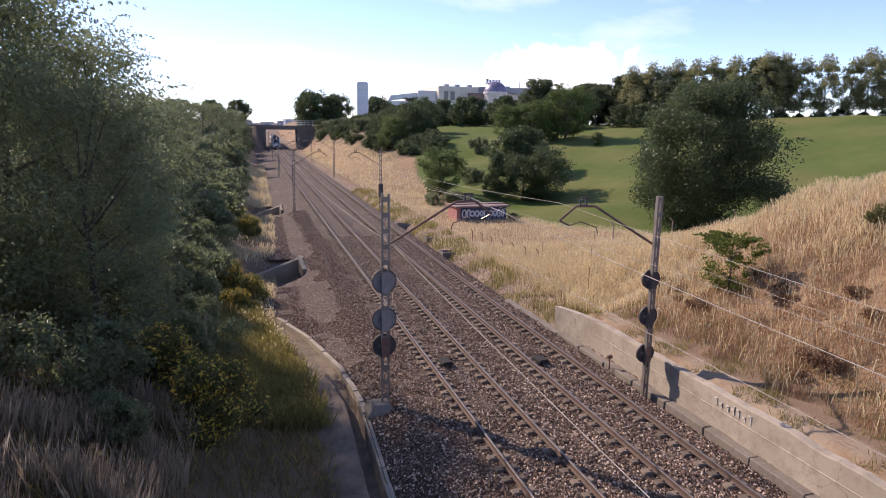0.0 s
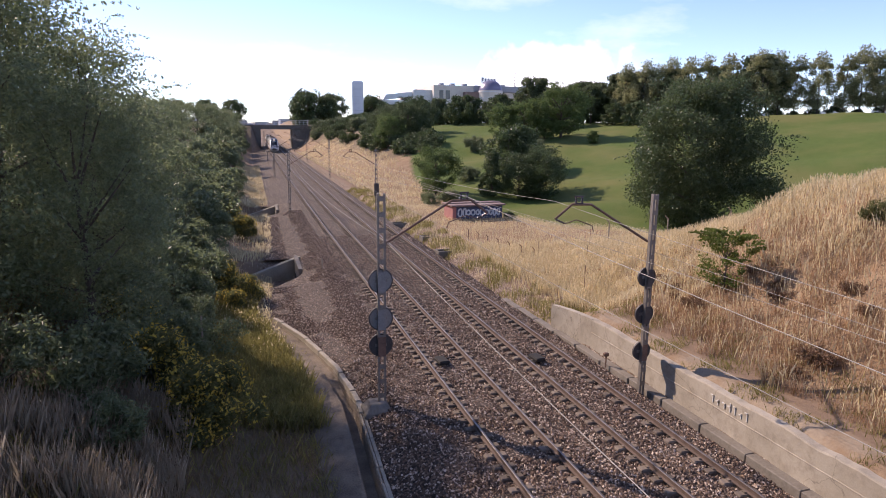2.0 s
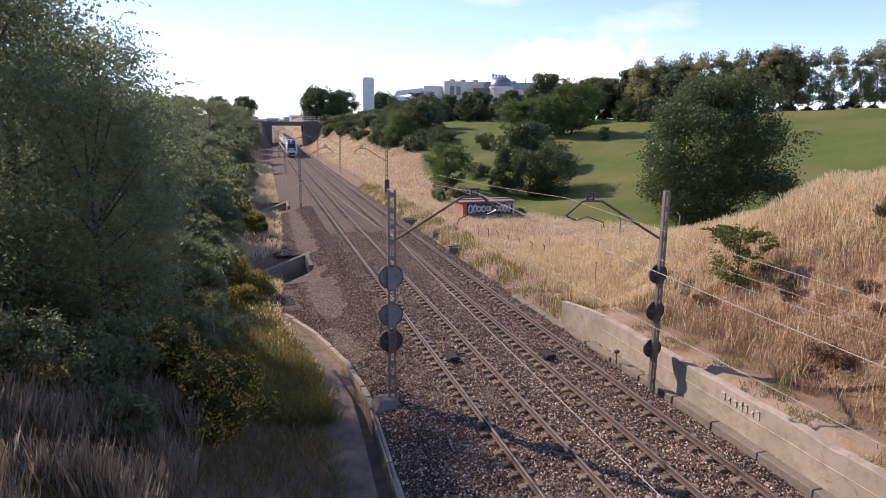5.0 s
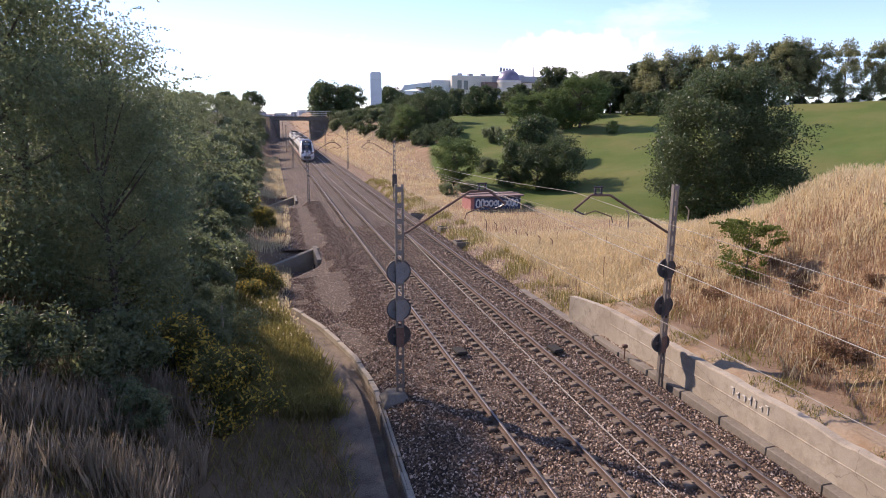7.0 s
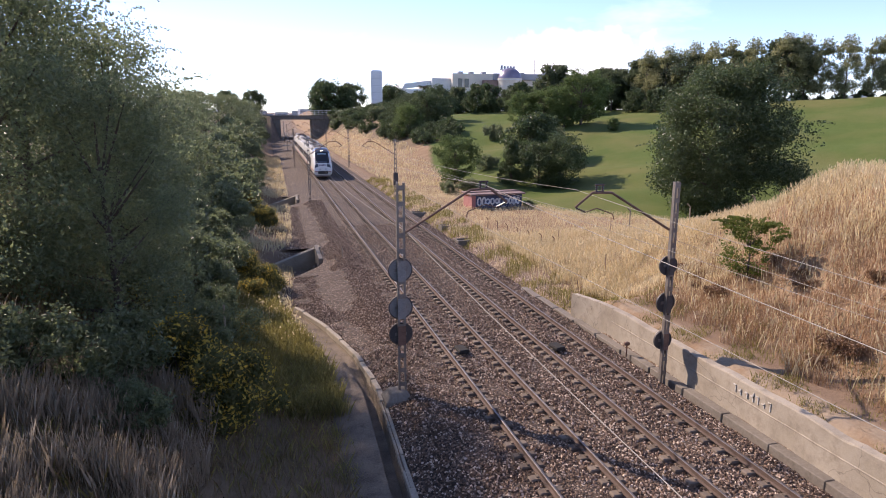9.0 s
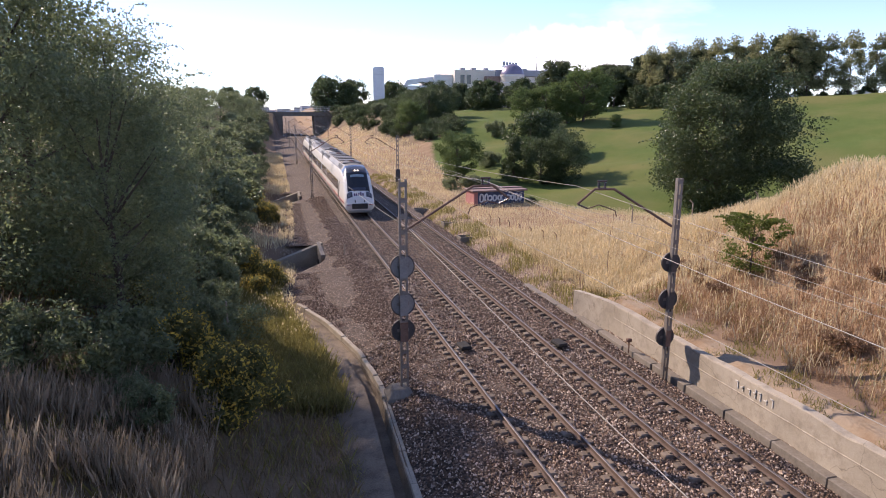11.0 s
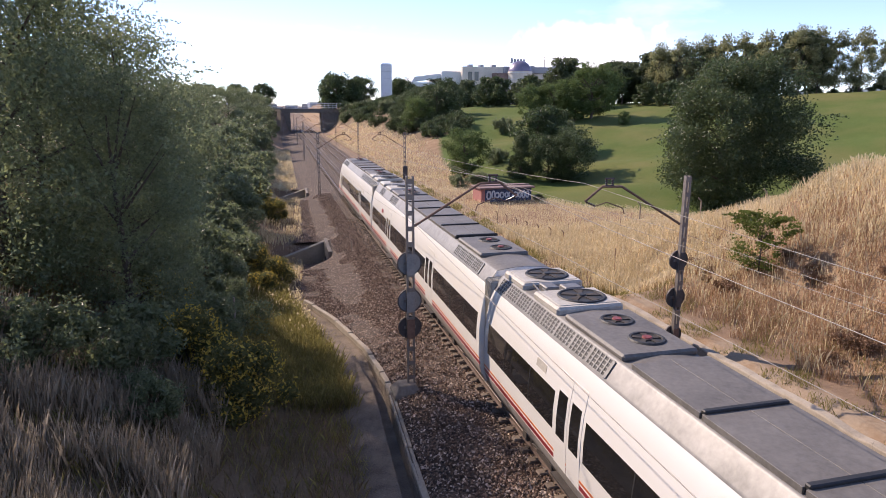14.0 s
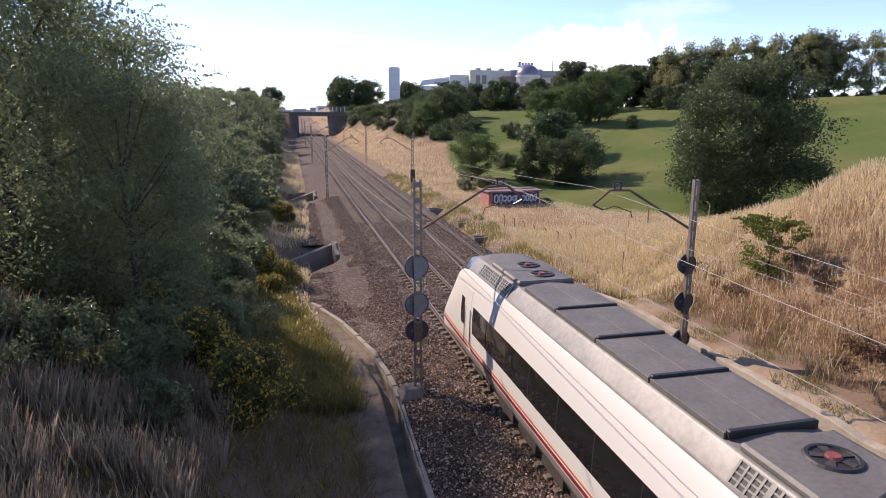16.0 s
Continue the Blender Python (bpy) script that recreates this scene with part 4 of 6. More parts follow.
M_REDROOF = mat("red_roof_tiles", (0.19, 0.12, 0.105), (0.29, 0.20, 0.175), 1.2, 8, 0.85, relief=0.3)
M_PINK = mat("pink_paint", (0.34, 0.13, 0.12), (0.44, 0.20, 0.17), 1.5, 9, 0.8, relief=0.1)
M_WHITEWASH = mat("white_paint", (0.58, 0.58, 0.58), (0.76, 0.76, 0.76), 1.5, 9, 0.7, relief=0.1)
M_BLUE = mat("dark_blue_paint", (0.03, 0.04, 0.08), (0.07, 0.09, 0.16), 1.5, 9, 0.7, relief=0.1)
M_DOME = mat("violet_grey_dome", (0.16, 0.14, 0.20), (0.28, 0.25, 0.33), 0.4, 4, 0.35, 0.4, relief=0.05)
# distance haze is part of this pale bluish wall colour
M_CITY = mat("haze_tinted_city", (0.40, 0.42, 0.47), (0.55, 0.57, 0.62), 0.02, 0.3, 0.9, relief=0.0)
M_CAR = mat("silver_car_paint", (0.55, 0.56, 0.58), (0.70, 0.71, 0.73), 2, 10, 0.2, 0.5, relief=0.0, coat=0.6)
M_ASPHALT = mat("asphalt", (0.04, 0.04, 0.042), (0.075, 0.073, 0.07), 0.3, 6, 0.9, relief=0.2)


def build_bridge():
    """The road bridge over the far end of the cutting."""
    br = empty("road_bridge", pose(float(bend(250)), 250, 0))
    tagged(br, "low concrete road bridge over the tracks", "bridge")
    part("deck", box(-9, 20, 0, 11, 6.8, 7.9, 0.06), M_CONCRETE_DARK, br)
    part("parapet", box(-12, 24, -0.15, 0.15, 7.9, 8.35, 0.03), M_CONCRETE_DARK, br)
    part("road_slab", box(-12, 24, 0.3, 10.8, 7.9, 7.96, 0.0), M_ASPHALT, br)
    for x0, x1 in ((-8.4, -3.1), (8.2, 15.5)):
        part("abutment", box(x0, x1, 0.4, 10.6, -1.2, 6.85, 0.05), M_CONCRETE_DARK, br)
    for i in range(24):
        part("railing_post", rod((-11.5 + i * 1.5, 0, 8.3), (-11.5 + i * 1.5, 0, 10.2), 0.06), M_WHITEWASH, br)
    for z in (8.8, 9.5, 10.2):
        part("railing_bar", rod((-11.6, 0, z), (23.2, 0, z), 0.05), M_WHITEWASH, br)


build_bridge()


def build_pylon():
    t = empty("sign_tower", pose(38.0, 270, float(height(38, 270)) - 0.3, 0, 0, -8))
    tagged(t, "tall blank white sign tower on a pale plinth", "tower")
    base = 8.6 - float(height(38, 270)) + 0.3
    part("plinth", box(-2.25, 2.25, -1.6, 1.6, 0, base + 3.0, 0.1), M_GREYPANEL, t)
    part("shaft", box(-2.3, 2.3, -1.65, 1.65, base + 3.1, base + 17.4, 0.12), M_WHITE_PANEL, t)
    part("cap", box(-1.9, 1.9, -1.3, 1.3, base + 17.35, base + 17.8, 0.15), M_WHITE_PANEL, t)
    for k in range(1, 5):
        z = base + 3.1 + k * 2.86
        part("panel_seam", box(-2.31, 2.31, -1.66, 1.66, z, z + 0.05), M_GREYPANEL, t)


build_pylon()


def build_mall():
    m = empty("shopping_centre", pose(0, 330, 8))
    tagged(m, "large pale shopping centre with a dome behind the trees", "building")
    hall = part("hall", box(88, 165, 0, 40, -4, 21.6, 0.2), M_BEIGE, m)
    part("roof_edge", box(110, 170, -1.0, 41, 18.6, 21.9, 0.2), M_GREYPANEL, m)
    for x in (91, 94.5):
        part("window", box(x, x + 2.2, -0.2, 0.4, 14.5, 19.0, 0.05), M_WINDOW, hall)
    for i in range(9):
        part("window", box(117 + i * 5, 120.4 + i * 5, -1.15, 0.4, 12.5, 14.6, 0.05), M_WINDOW, hall)
    part("side_hall", box(78, 88, 4, 40, -4, 19.2, 0.2), M_WHITEWASH, m)
    bm = bmesh.new()
    v = [bm.verts.new(p) for p in ((62, 6, 13.5), (79, 6, 16), (79, 34, 16), (62, 34, 13.5), (64, 6, 16.4), (79, 6, 18.2), (79, 34, 18.2), (64, 34, 16.4))]
    for f in ((0, 3, 2, 1), (4, 5, 6, 7), (0, 1, 5, 4), (1, 2, 6, 5), (2, 3, 7, 6), (3, 0, 4, 7)):
        bm.faces.new([v[i] for i in f])
    part("slanted_roof", bm, M_WHITE_PANEL, m)
    part("low_hall", box(60, 80, 6, 34, -4, 13.6, 0.2), M_WHITEWASH, m)
    part("gate_block", box(104, 113, -4, 6, -4, 18.4, 0.2), M_REDROOF, m, "brick-red entrance block")
    part("drum", rod((118, -4, -4), (118, -4, 19.2), 6.4, None, 32), M_BEIGE, m)
    bm = bmesh.new()
    bmesh.ops.create_uvsphere(bm, u_segments=32, v_segments=16, radius=6.3, matrix=Matrix.Translation((118, -4, 18.4)))
    part("dome", bm, M_DOME, m, "violet-grey dome", smooth=True)
    for z in (12.0, 15.0, 18.2):
        part("cornice", rod((118, -4, z), (118, -4, z + 0.4), 6.65, None, 32), M_WHITEWASH, m)
    part("antenna", rod((136, 6, 21), (136, 6, 31), 0.25, 0.08), M_STEEL, m)
    for k in range(5):
        part("antenna_stay", rod((135.2, 6, 22 + k * 1.7), (136.8, 6, 22.6 + k * 1.7), 0.1), M_STEEL, m)
    for k in range(5):
        part("roof_letter", box(114.5 + k * 1.7, 115.7 + k * 1.7, 0.5, 0.9, 24.2, 25.8 if k else 26.2), M_GREYPANEL, m)
    part("letter_frame", box(114, 123, 0.6, 0.8, 23.6, 24.1), M_STEEL, m)
    for x in (93, 99, 106, 128, 141, 150):
        part("roof_unit", box(x, x + 2.4, 6, 9, 21.5, 23.0, 0.1), M_GREYPANEL, m)


build_mall()


def build_city():
    """Pale far blocks beyond the bridge, the haze put into their wall colour."""
    rng = random.Random(12)
    for i in range(30):
        x = -150 + i * 11 + rng.uniform(-4, 4)
        y = 1000 + rng.uniform(0, 300)
        z = float(height(x, y))
        h, w = rng.uniform(5, 11), rng.uniform(10, 24)
        b = empty("apartment_block", pose(x, y, z - 2, 0, 0, rng.uniform(-15, 15)))
        tagged(b, "distant apartment block with haze mixed into its pale colour", "building", "far town")
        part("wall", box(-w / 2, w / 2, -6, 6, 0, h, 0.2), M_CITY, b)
        part("roof", box(-w / 2 - 0.4, w / 2 + 0.4, -6.4, 6.4, h, h + 0.8, 0.1), M_GREYPANEL, b)
        for f in range(int(h // 3.2)):
            part("window_strip", box(-w / 2 + 1, w / 2 - 1, -6.1, -5.8, 1.2 + f * 3.2, 2.6 + f * 3.2), M_WINDOW, b)


build_city()


def build_shed():
    s = empty("utility_hut", pose(15.1, 62.6, float(height(15, 62)) - 0.1, 0, 0, 3))
    tagged(s, "low painted hut with a faded red roof in the dry field", "hut")
    wall = part("wall", box(-2.75, 2.75, -1.2, 1.2, 0, 1.35, 0.03), M_BLUE, s, "dark blue wall sprayed with white paint")
    part("end_wall", box(-2.80, -2.4, -1.25, 1.25, 0, 1.33, 0.02), M_PINK, s)
    roof = part("roof", box(-3.0, 3.0, -1.5, 1.5, 1.36, 1.52, 0.03), M_REDROOF, s)
    part("roof_ridge", box(-3.0, 3.0, -0.15, 0.15, 1.5, 1.62, 0.03), M_REDROOF, roof)
    rng = random.Random(6)
    x = -2.2
    while x < 2.3:
        # sprayed shapes on the wall: rounded outlines, no readable letters
        w, h = rng.uniform(0.28, 0.5), rng.uniform(0.5, 0.85)
        bm = bmesh.new()
        n = 14
        pts = [(x + w / 2 + w * 0.5 * math.cos(a) * rng.uniform(0.8, 1.1), 0.70 + h * 0.5 * math.sin(a) * rng.uniform(0.85, 1.1)) for a in [2 * math.pi * k / n for k in range(n)]]
        for k in range(n):
            p, q = pts[k], pts[(k + 1) % n]
            add_rod(bm, (p[0], -1.21, p[1]), (q[0], -1.21, q[1]), 0.085, None, 5)
        part("sprayed_shape", bm, M_WHITEWASH, wall)
        x += w + rng.uniform(0.02, 0.12)


build_shed()


def build_post(x, y, h, label, name="marker_post", r=0.05, cap=False, material=None):
    p = empty(name, pose(x, y, float(height(x, y)) - 0.1))
    tagged(p, label, "post")
    part("shaft", rod((0, 0, 0), (0, 0, h), r, r * 0.9, 8), material or M_CONCRETE, p)
    if cap:
        part("crook", rod((0, 0, h - 0.02), (-5 * r, 0, h + 4.5 * r), r, r * 0.8, 8), material or M_CONCRETE, p)
    return p


build_post(-2.85, 42.2, 1.35, "short pale concrete marker post in the ballast")
build_post(-9.3, 25.0, 2.0, "thin pale post among the bushes", r=0.04)
FENCE = "leaning concrete fence post with a bent top by the mound"
for x, y, h in ((26.5, 38.5, 2.3), (30.0, 36.0, 2.4), (33.5, 33.5, 2.4), (23.0, 41.0, 2.1), (19.5, 43.5, 1.9)):
    tagged(build_post(x, y, h, FENCE, "fence_post", 0.055, True), group="fence posts")


for x, y in ((10.1, 49.8), (10.4, 48.3), (10.7, 46.9), (11.0, 45.4), (11.3, 43.9), (11.6, 42.3), (11.8, 40.6)):
    tagged(build_post(x, y, 0.95, "short rusty fence post with a bent top in the dry grass", "fence_post", 0.035, True, M_RUST), group="field fence posts")
for x, y, h in ((10.3, 30.8, 1.75), (12.9, 42.2, 1.3), (17.0, 42.0, 1.6), (13.6, 36.4, 1.2)):
    tagged(build_post(x, y, h, "thin rusty iron stake in the dry grass", "iron_stake", 0.018, False, M_RUST), group="iron stakes")


def build_lamp(x, y, h):
    p = empty("park_lamp", pose(x, y, float(height(x, y)) - 0.1))
    tagged(p, "slim grey lamp post beside the park road", "street lamp", "park lamps")
    part("pole", rod((0, 0, 0), (0, 0, h), 0.11, 0.07), M_STEEL, p)
    part("lamp_head", rod((0, 0, h), (0, 0, h + 0.35), 0.35, 0.2, 14), M_STEEL, p)


for x, y, h in ((122, 96, 19), (146, 82, 16)):
    build_lamp(x, y, h)


def build_car():
    c = empty("parked_car")
    tagged(c, "silver car parked along the park road", "car", "parked cars")
    bm = bmesh.new()
    prof = [(-2.1, 0.35), (-2.1, 0.8), (-1.9, 0.95), (-1.2, 1.0), (-0.6, 1.42), (0.8, 1.45), (1.5, 1.0), (2.0, 0.9), (2.1, 0.6), (2.1, 0.35)]
    a = [bm.verts.new((x, -0.85, z)) for x, z in prof]
    b = [bm.verts.new((x, 0.85, z)) for x, z in prof]
    bm.faces.new(a)
    bm.faces.new(list(reversed(b)))
    for i in range(len(prof)):
        j = (i + 1) % len(prof)
        bm.faces.new((a[j], a[i], b[i], b[j]))
    bmesh.ops.recalc_face_normals(bm, faces=bm.faces[:])
    body = part("body", bm, M_CAR, c)
    part("side_window", box(-0.9, 0.9, -0.87, -0.84, 1.0, 1.33, 0.0), M_WINDOW, body)
    for x in (-1.35, 1.35):
        for y in (-0.8, 0.8):
            part("wheel", rod((x, y - 0.1, 0.32), (x, y + 0.1, 0.32), 0.32, None, 16), M_TBLACK_TYRE, c)
    return c


M_TBLACK_TYRE = mat("tyre_rubber", (0.015, 0.015, 0.015), (0.03, 0.03, 0.03), 3, 20, 0.9, relief=0.1)
car = build_car()
first = True
for x, y, a in ((88, 134, -47), (93, 130, -47), (104, 118, -47), (112, 110, -47), (119, 103, -47), (124, 99, -47), (52, 186, -50), (130, 93, -47), (72, 152, -47)):
    m = pose(x, y, float(height(x, y)), 0, 0, a)
    if first:
        car.matrix_basis, first = m, False
    else:
        copy_thing(car, m)


def build_trough():
    """Short concrete cable boxes and a signal foot beside the second track."""
    for x, y, a in ((6.9, 46.0, 4), (7.4, 52.5, 4), (6.6, 60.5, 3), (8.0, 74, 3)):
        t = empty("cable_box", pose(x, y, -0.66, 0, 0, a))
        tagged(t, "small open concrete cable box beside the track", "cable box", "cable boxes")
        for u0, u1, v0, v1 in ((-0.7, 0.7, -0.5, -0.38), (-0.7, 0.7, 0.38, 0.5), (-0.7, -0.58, -0.38, 0.38), (0.58, 0.7, -0.38, 0.38)):
            part("box_wall", box(u0, u1, v0, v1, -0.3, 0.45, 0.02), M_CONCRETE_DARK, t)
        part("box_floor", box(-0.6, 0.6, -0.4, 0.4, -0.3, 0.05), M_RUST, t)


build_trough()


def build_magnet(x, y, turn=0):
    """A low trackside box on the sleepers between the rails."""
    b = empty("track_magnet", pose(x, y, -0.2, 0, 0, turn))
    tagged(b, "dark rusty signal magnet bolted between the rails", "track device", "track magnets")
    part("case", box(-0.22, 0.22, -0.34, 0.34, 0.05, 0.2, 0.04), M_TRENCH, b)
    part("bracket", box(-0.34, 0.34, -0.06, 0.06, 0.0, 0.06, 0.01), M_STEEL, b)
    part("cable", rod((0.2, 0.2, 0.1), (0.75, 0.5, 0.0), 0.025), M_TBLACK_TYRE, b)


build_magnet(-0.25, 23.3, 5)
build_magnet(SPACING - 0.35, 22.6, 8)


def build_tie(x, y):
    d = empty("point_lever", pose(x, y, -0.3))
    tagged(d, "small dark lever lamp standing by the wall foot", "track device")
    part("stem", rod((0, 0, 0), (0, 0, 0.5), 0.03), M_RUST, d)
    part("head", box(-0.12, 0.1, -0.08, 0.08, 0.48, 0.62, 0.03), M_RUST, d)


build_tie(6.05, 21.4)


# ---- grasses and bushes ----
def blades(name, x, y, tall, wide, material, label, seed, head=True, lean=0.35, base=None):
    """Grass: a bent blade and a seed head each."""
    rng = np.random.default_rng(seed)
    n = len(x)
    z = height(x, y) - 0.03 if base is None else base
    h = tall * (0.5 + 0.8 * rng.random(n))
    a = rng.uniform(0, 6.283, n)
    l = lean * rng.random(n) * h
    dx, dy = np.cos(a) * l, np.sin(a) * l
    b = rng.uniform(0, 6.283, n)
    wx, wy = np.cos(b) * wide, np.sin(b) * wide
    V = [np.stack([x - wx, y - wy, z], 1), np.stack([x + wx, y + wy, z], 1), np.stack([x + dx * 0.4 + wx * 0.5, y + dy * 0.4 + wy * 0.5, z + h * 0.6], 1), np.stack([x + dx, y + dy, z + h], 1)]
    tri = [(0, 1, 2), (0, 2, 3)]
    if head:
        hx, hy = wx * 2.2, wy * 2.2
        V += [np.stack([x + dx * 0.8 - hx, y + dy * 0.8 - hy, z + h * 0.88], 1), np.stack([x + dx * 0.8 + hx, y + dy * 0.8 + hy, z + h * 0.88], 1), np.stack([x + dx * 1.25, y + dy * 1.25, z + h * 1.06], 1)]
        tri.append((4, 5, 6))
    k = len(V)
    P = np.stack(V, 1).reshape(-1, 3)
    F = (np.arange(n)[:, None, None] * k + np.array(tri)[None]).reshape(-1, 3)
    ob = data_part(name, P, F, material)
    tagged(ob, label, "grass", kind="stuff")
    return ob


def scatter(seed, n, x0, x1, y0, y1, keep):
    rng = np.random.default_rng(seed)
    x, y = x0 + (x1 - x0) * rng.random(n), y0 + (y1 - y0) * rng.random(n)
    k = keep(x, y, rng.random(n))
    return x[k], y[k]


def tuft(x, y, s):
    return 0.5 + 0.5 * fbm(x, y, s, 7)


# pale oats on the mound's crest and over the field
x, y = scatter(1, 200000, 8.1, 27, 7, 46, lambda x, y, r: (r < (0.3 + 0.7 * smooth(0.2, 0.7, tuft(x, y, 1.3))) * (0.35 + 0.65 * smooth(34, 20, x + 0.35 * y))) & (x > 8.1 + 1.0 * tuft(x, y, 1.0)))
red = 1.2 * smooth(19.5, 12.0, x) * smooth(30, 20, y) * (0.55 + 0.6 * tuft(x, y, 1.8)) + 0.35 * smooth(0.5, 0.85, tuft(x, y, 2.5))
sel = np.random.default_rng(2).random(len(x)) < np.clip(red, 0, 0.88)
blades("dry_grass", x[~sel], y[~sel], 0.62, 0.010, M_DRY, "tall pale dry oat grass covering the mound", 3)
blades("dry_grass", x[sel], y[sel], 0.36, 0.008, M_DRY_RED, "reddish dry grass on the slope above the wall", 4)
x, y = scatter(5, 60000, 6.9, 34, 28, 82, lambda x, y, r: (r < 0.2 + 0.8 * tuft(x, y, 2.2)) & ((y > 44) | (x < 10)) & (0.8 * x + 0.6 * y < 58 + 3 * tuft(x, y, 4)))
blades("dry_grass", x, y, 0.30, 0.016, M_DRY, "pale dry grass over the field beyond the wall", 6)
x, y = scatter(7, 42000, 8.5, 32, 82, 215, lambda x, y, r: (r < 0.2 + 0.8 * tuft(x, y, 4)) & (x < 19.0 - 0.035 * np.maximum(0, y - 140) + 2.5 * tuft(x, y, 6)))
blades("dry_grass", x, y, 0.34, 0.045, M_DRY, "dry grass on the far bank of the cutting", 8)
x, y = scatter(9, 20000, 6.4, 9.6, 26, 95, lambda x, y, r: r < smooth(0.35, 0.7, tuft(x, y, 1.5)))
blades("green_weed", x, y, 0.4, 0.02, M_WEED, "green and yellow weeds along the ballast edge", 10, False)
x, y = scatter(29, 5000, 7.6, 10.2, 8, 27, lambda x, y, r: r < smooth(0.5, 0.8, tuft(x, y, 0.9)))
blades("green_weed", x, y, 0.22, 0.012, M_WEED, "low weeds on the dirt strip above the wall", 30, False)

# the left bank
x, y = scatter(11, 60000, -20, -5.6, 10, 40, lambda x, y, r: (x < left_foot(y) + 0.3) & (r < 0.25 + 0.75 * tuft(x, y, 1.1)))
sel = np.random.default_rng(17).random(len(x)) < 0.6
blades("rank_grass", x[~sel], y[~sel], 0.5, 0.008, M_WEED, "rank green and yellow grass under the bank trees", 12, False, 0.6)
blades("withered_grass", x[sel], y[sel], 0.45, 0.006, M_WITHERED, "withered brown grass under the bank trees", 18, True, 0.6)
x, y = scatter(13, 26000, -15, -9.2, 10, 19, lambda x, y, r: (r < smooth(0.2, 0.8, tuft(x, y, 0.9))) & (x < -8.2 - 0.25 * (19 - y)))
blades("oat_grass", x, y, 0.85, 0.004, M_STRAW_SHADE, "tall oat grass, its straw colour darkened for the shade", 14, True, 0.3)
x, y = scatter(15, 34000, -11.5, -4.6, 27, 150, lambda x, y, r: (x < left_foot(y) + 1.0) & (x > left_foot(y) - 3.5) & (r < smooth(0.2, 0.7, tuft(x, y, 2.2))))
blades("dry_grass", x, y, 0.55, 0.022, M_DRY, "sunlit dry grass at the foot of the bank", 16)


def make_bush(r, h, n, material, seed, label, flowers=0, size=0.05):
    rng = np.random.default_rng(seed)
    bush = empty("broom_bush" if flowers else "bush")
    tagged(bush, label, "bush", "broom bushes" if flowers else "bank bushes")
    C, R = crown_points(rng, h, r, 0.15, 40, "round")
    V, F = leaf_cloud(rng, C, R, n, size, 1.0, 0.2)
    data_part("foliage", V, F, material, bush)
    bm = bmesh.new()
    for c in C[::4]:
        add_rod(bm, (0, 0, -0.2), tuple(c), 0.03, 0.008, 5)
    part("stem", bm, M_BARK, bush)
    if flowers:
        top = C[:, 2] > 0.25 * h
        V, F = leaf_cloud(rng, C[top], R[top] * 1.15, flowers, 0.045, 1.0, 1.0)
        data_part("blossom", V, F, M_FLOWER, bush, "yellow broom flowers")
    return bush


broom = put(make_bush(1.15, 1.5, 11000, M_LEAF_BROOM, 41, "broom bush with yellow flowers on the bank", 1900), -8.9, 18.8, 1.35)
for x, y, s, a in ((-10.3, 20.4, 1.3, 70), (-7.9, 36.5, 1.0, 140), (-8.4, 34.5, 0.8, 30), (-8.0, 56.5, 1.2, 200), (-9.2, 60, 1.3, 20), (-9.0, 38.5, 1.0, 280), (-11.5, 24.0, 1.0, 320)):
    copy_to(broom, x, y, s, a)
bush = put(make_bush(1.5, 1.7, 11000, M_LEAF_BANK, 42, "dark leafy bush under the bank trees", 0, 0.06), -9.6, 26.0)
for x, y, s, a in ((-10.0, 29.0, 1.0, 60), (-10.6, 22.5, 1.0, 120), (-10.4, 33, 1.1, 180), (-10.5, 37, 1.2, 240), (-10.6, 41.5, 1.1, 300), (-10.6, 47, 1.2, 10), (-10.2, 52, 1.2, 80), (-12, 18, 1.1, 150), (-11.0, 16.0, 0.7, 210), (-13.5, 16, 1.0, 260), (-10, 64, 1.3, 90), (-10, 72, 1.3, 170), (-9.8, 84, 1.3, 20), (-9.5, 97, 1.3, 130), (-12, 27, 1.2, 50), (-9.6, 44, 0.7, 33)):
    copy_to(bush, x, y, s, a)
for x, y, s, a in ((14.5, 77, 0.9, 0), (17.5, 79, 1.0, 90), (19, 62, 0.5, 10), (26, 96, 1.3, 200), (36, 120, 1.6, 30), (45, 112, 1.2, 70), (24, 185, 1.8, 60)):
    copy_to(bush, x, y, s, a)

sapling = put(make_tree("sapling", 2.7, 1.35, 0.25, 2600, 0.06, M_LEAF_YOUNG, 51, "green young tree with arching shoots on the dry slope", "round", clumps=46, trunk=0.05, shoots=70), 11.9, 21.9)

x, y = scatter(31, 14000, -6.9, -4.3, 9, 34, lambda x, y, r: (x < kerb_x(y) - 0.55) & (r < 0.15 + 0.85 * smooth(0.4, 0.8, tuft(x, y, 0.8))))
blades("ditch_weed", x, y, 0.25, 0.008, M_WEED, "yellow-green weeds spilling into the ditch", 32, False, 0.7)
x, y = scatter(33, 42000, -9.6, -5.2, 20, 40, lambda x, y, r: (x < np.minimum(left_foot(y) + 0.5, kerb_x(y) - 0.9) + 0.5 * tuft(x, y, 0.7)) & (r < 0.35 + 0.65 * tuft(x, y, 0.9)))
blades("sunlit_grass", x, y, 0.6, 0.009, M_WEED, "sunlit yellow grass above the ditch", 34, True, 0.5)

hedge = put(make_bush(1.6, 1.6, 1500, M_LEAF_DARK, 43, "clipped hedge bush beside the park road", 0, 0.16), 82, 138)
for i in range(26):
    t = i / 25
    copy_to(hedge, 84 + 72 * t, 136 - 68 * t, 1.0 + 0.3 * math.sin(i * 2.1), i * 67)

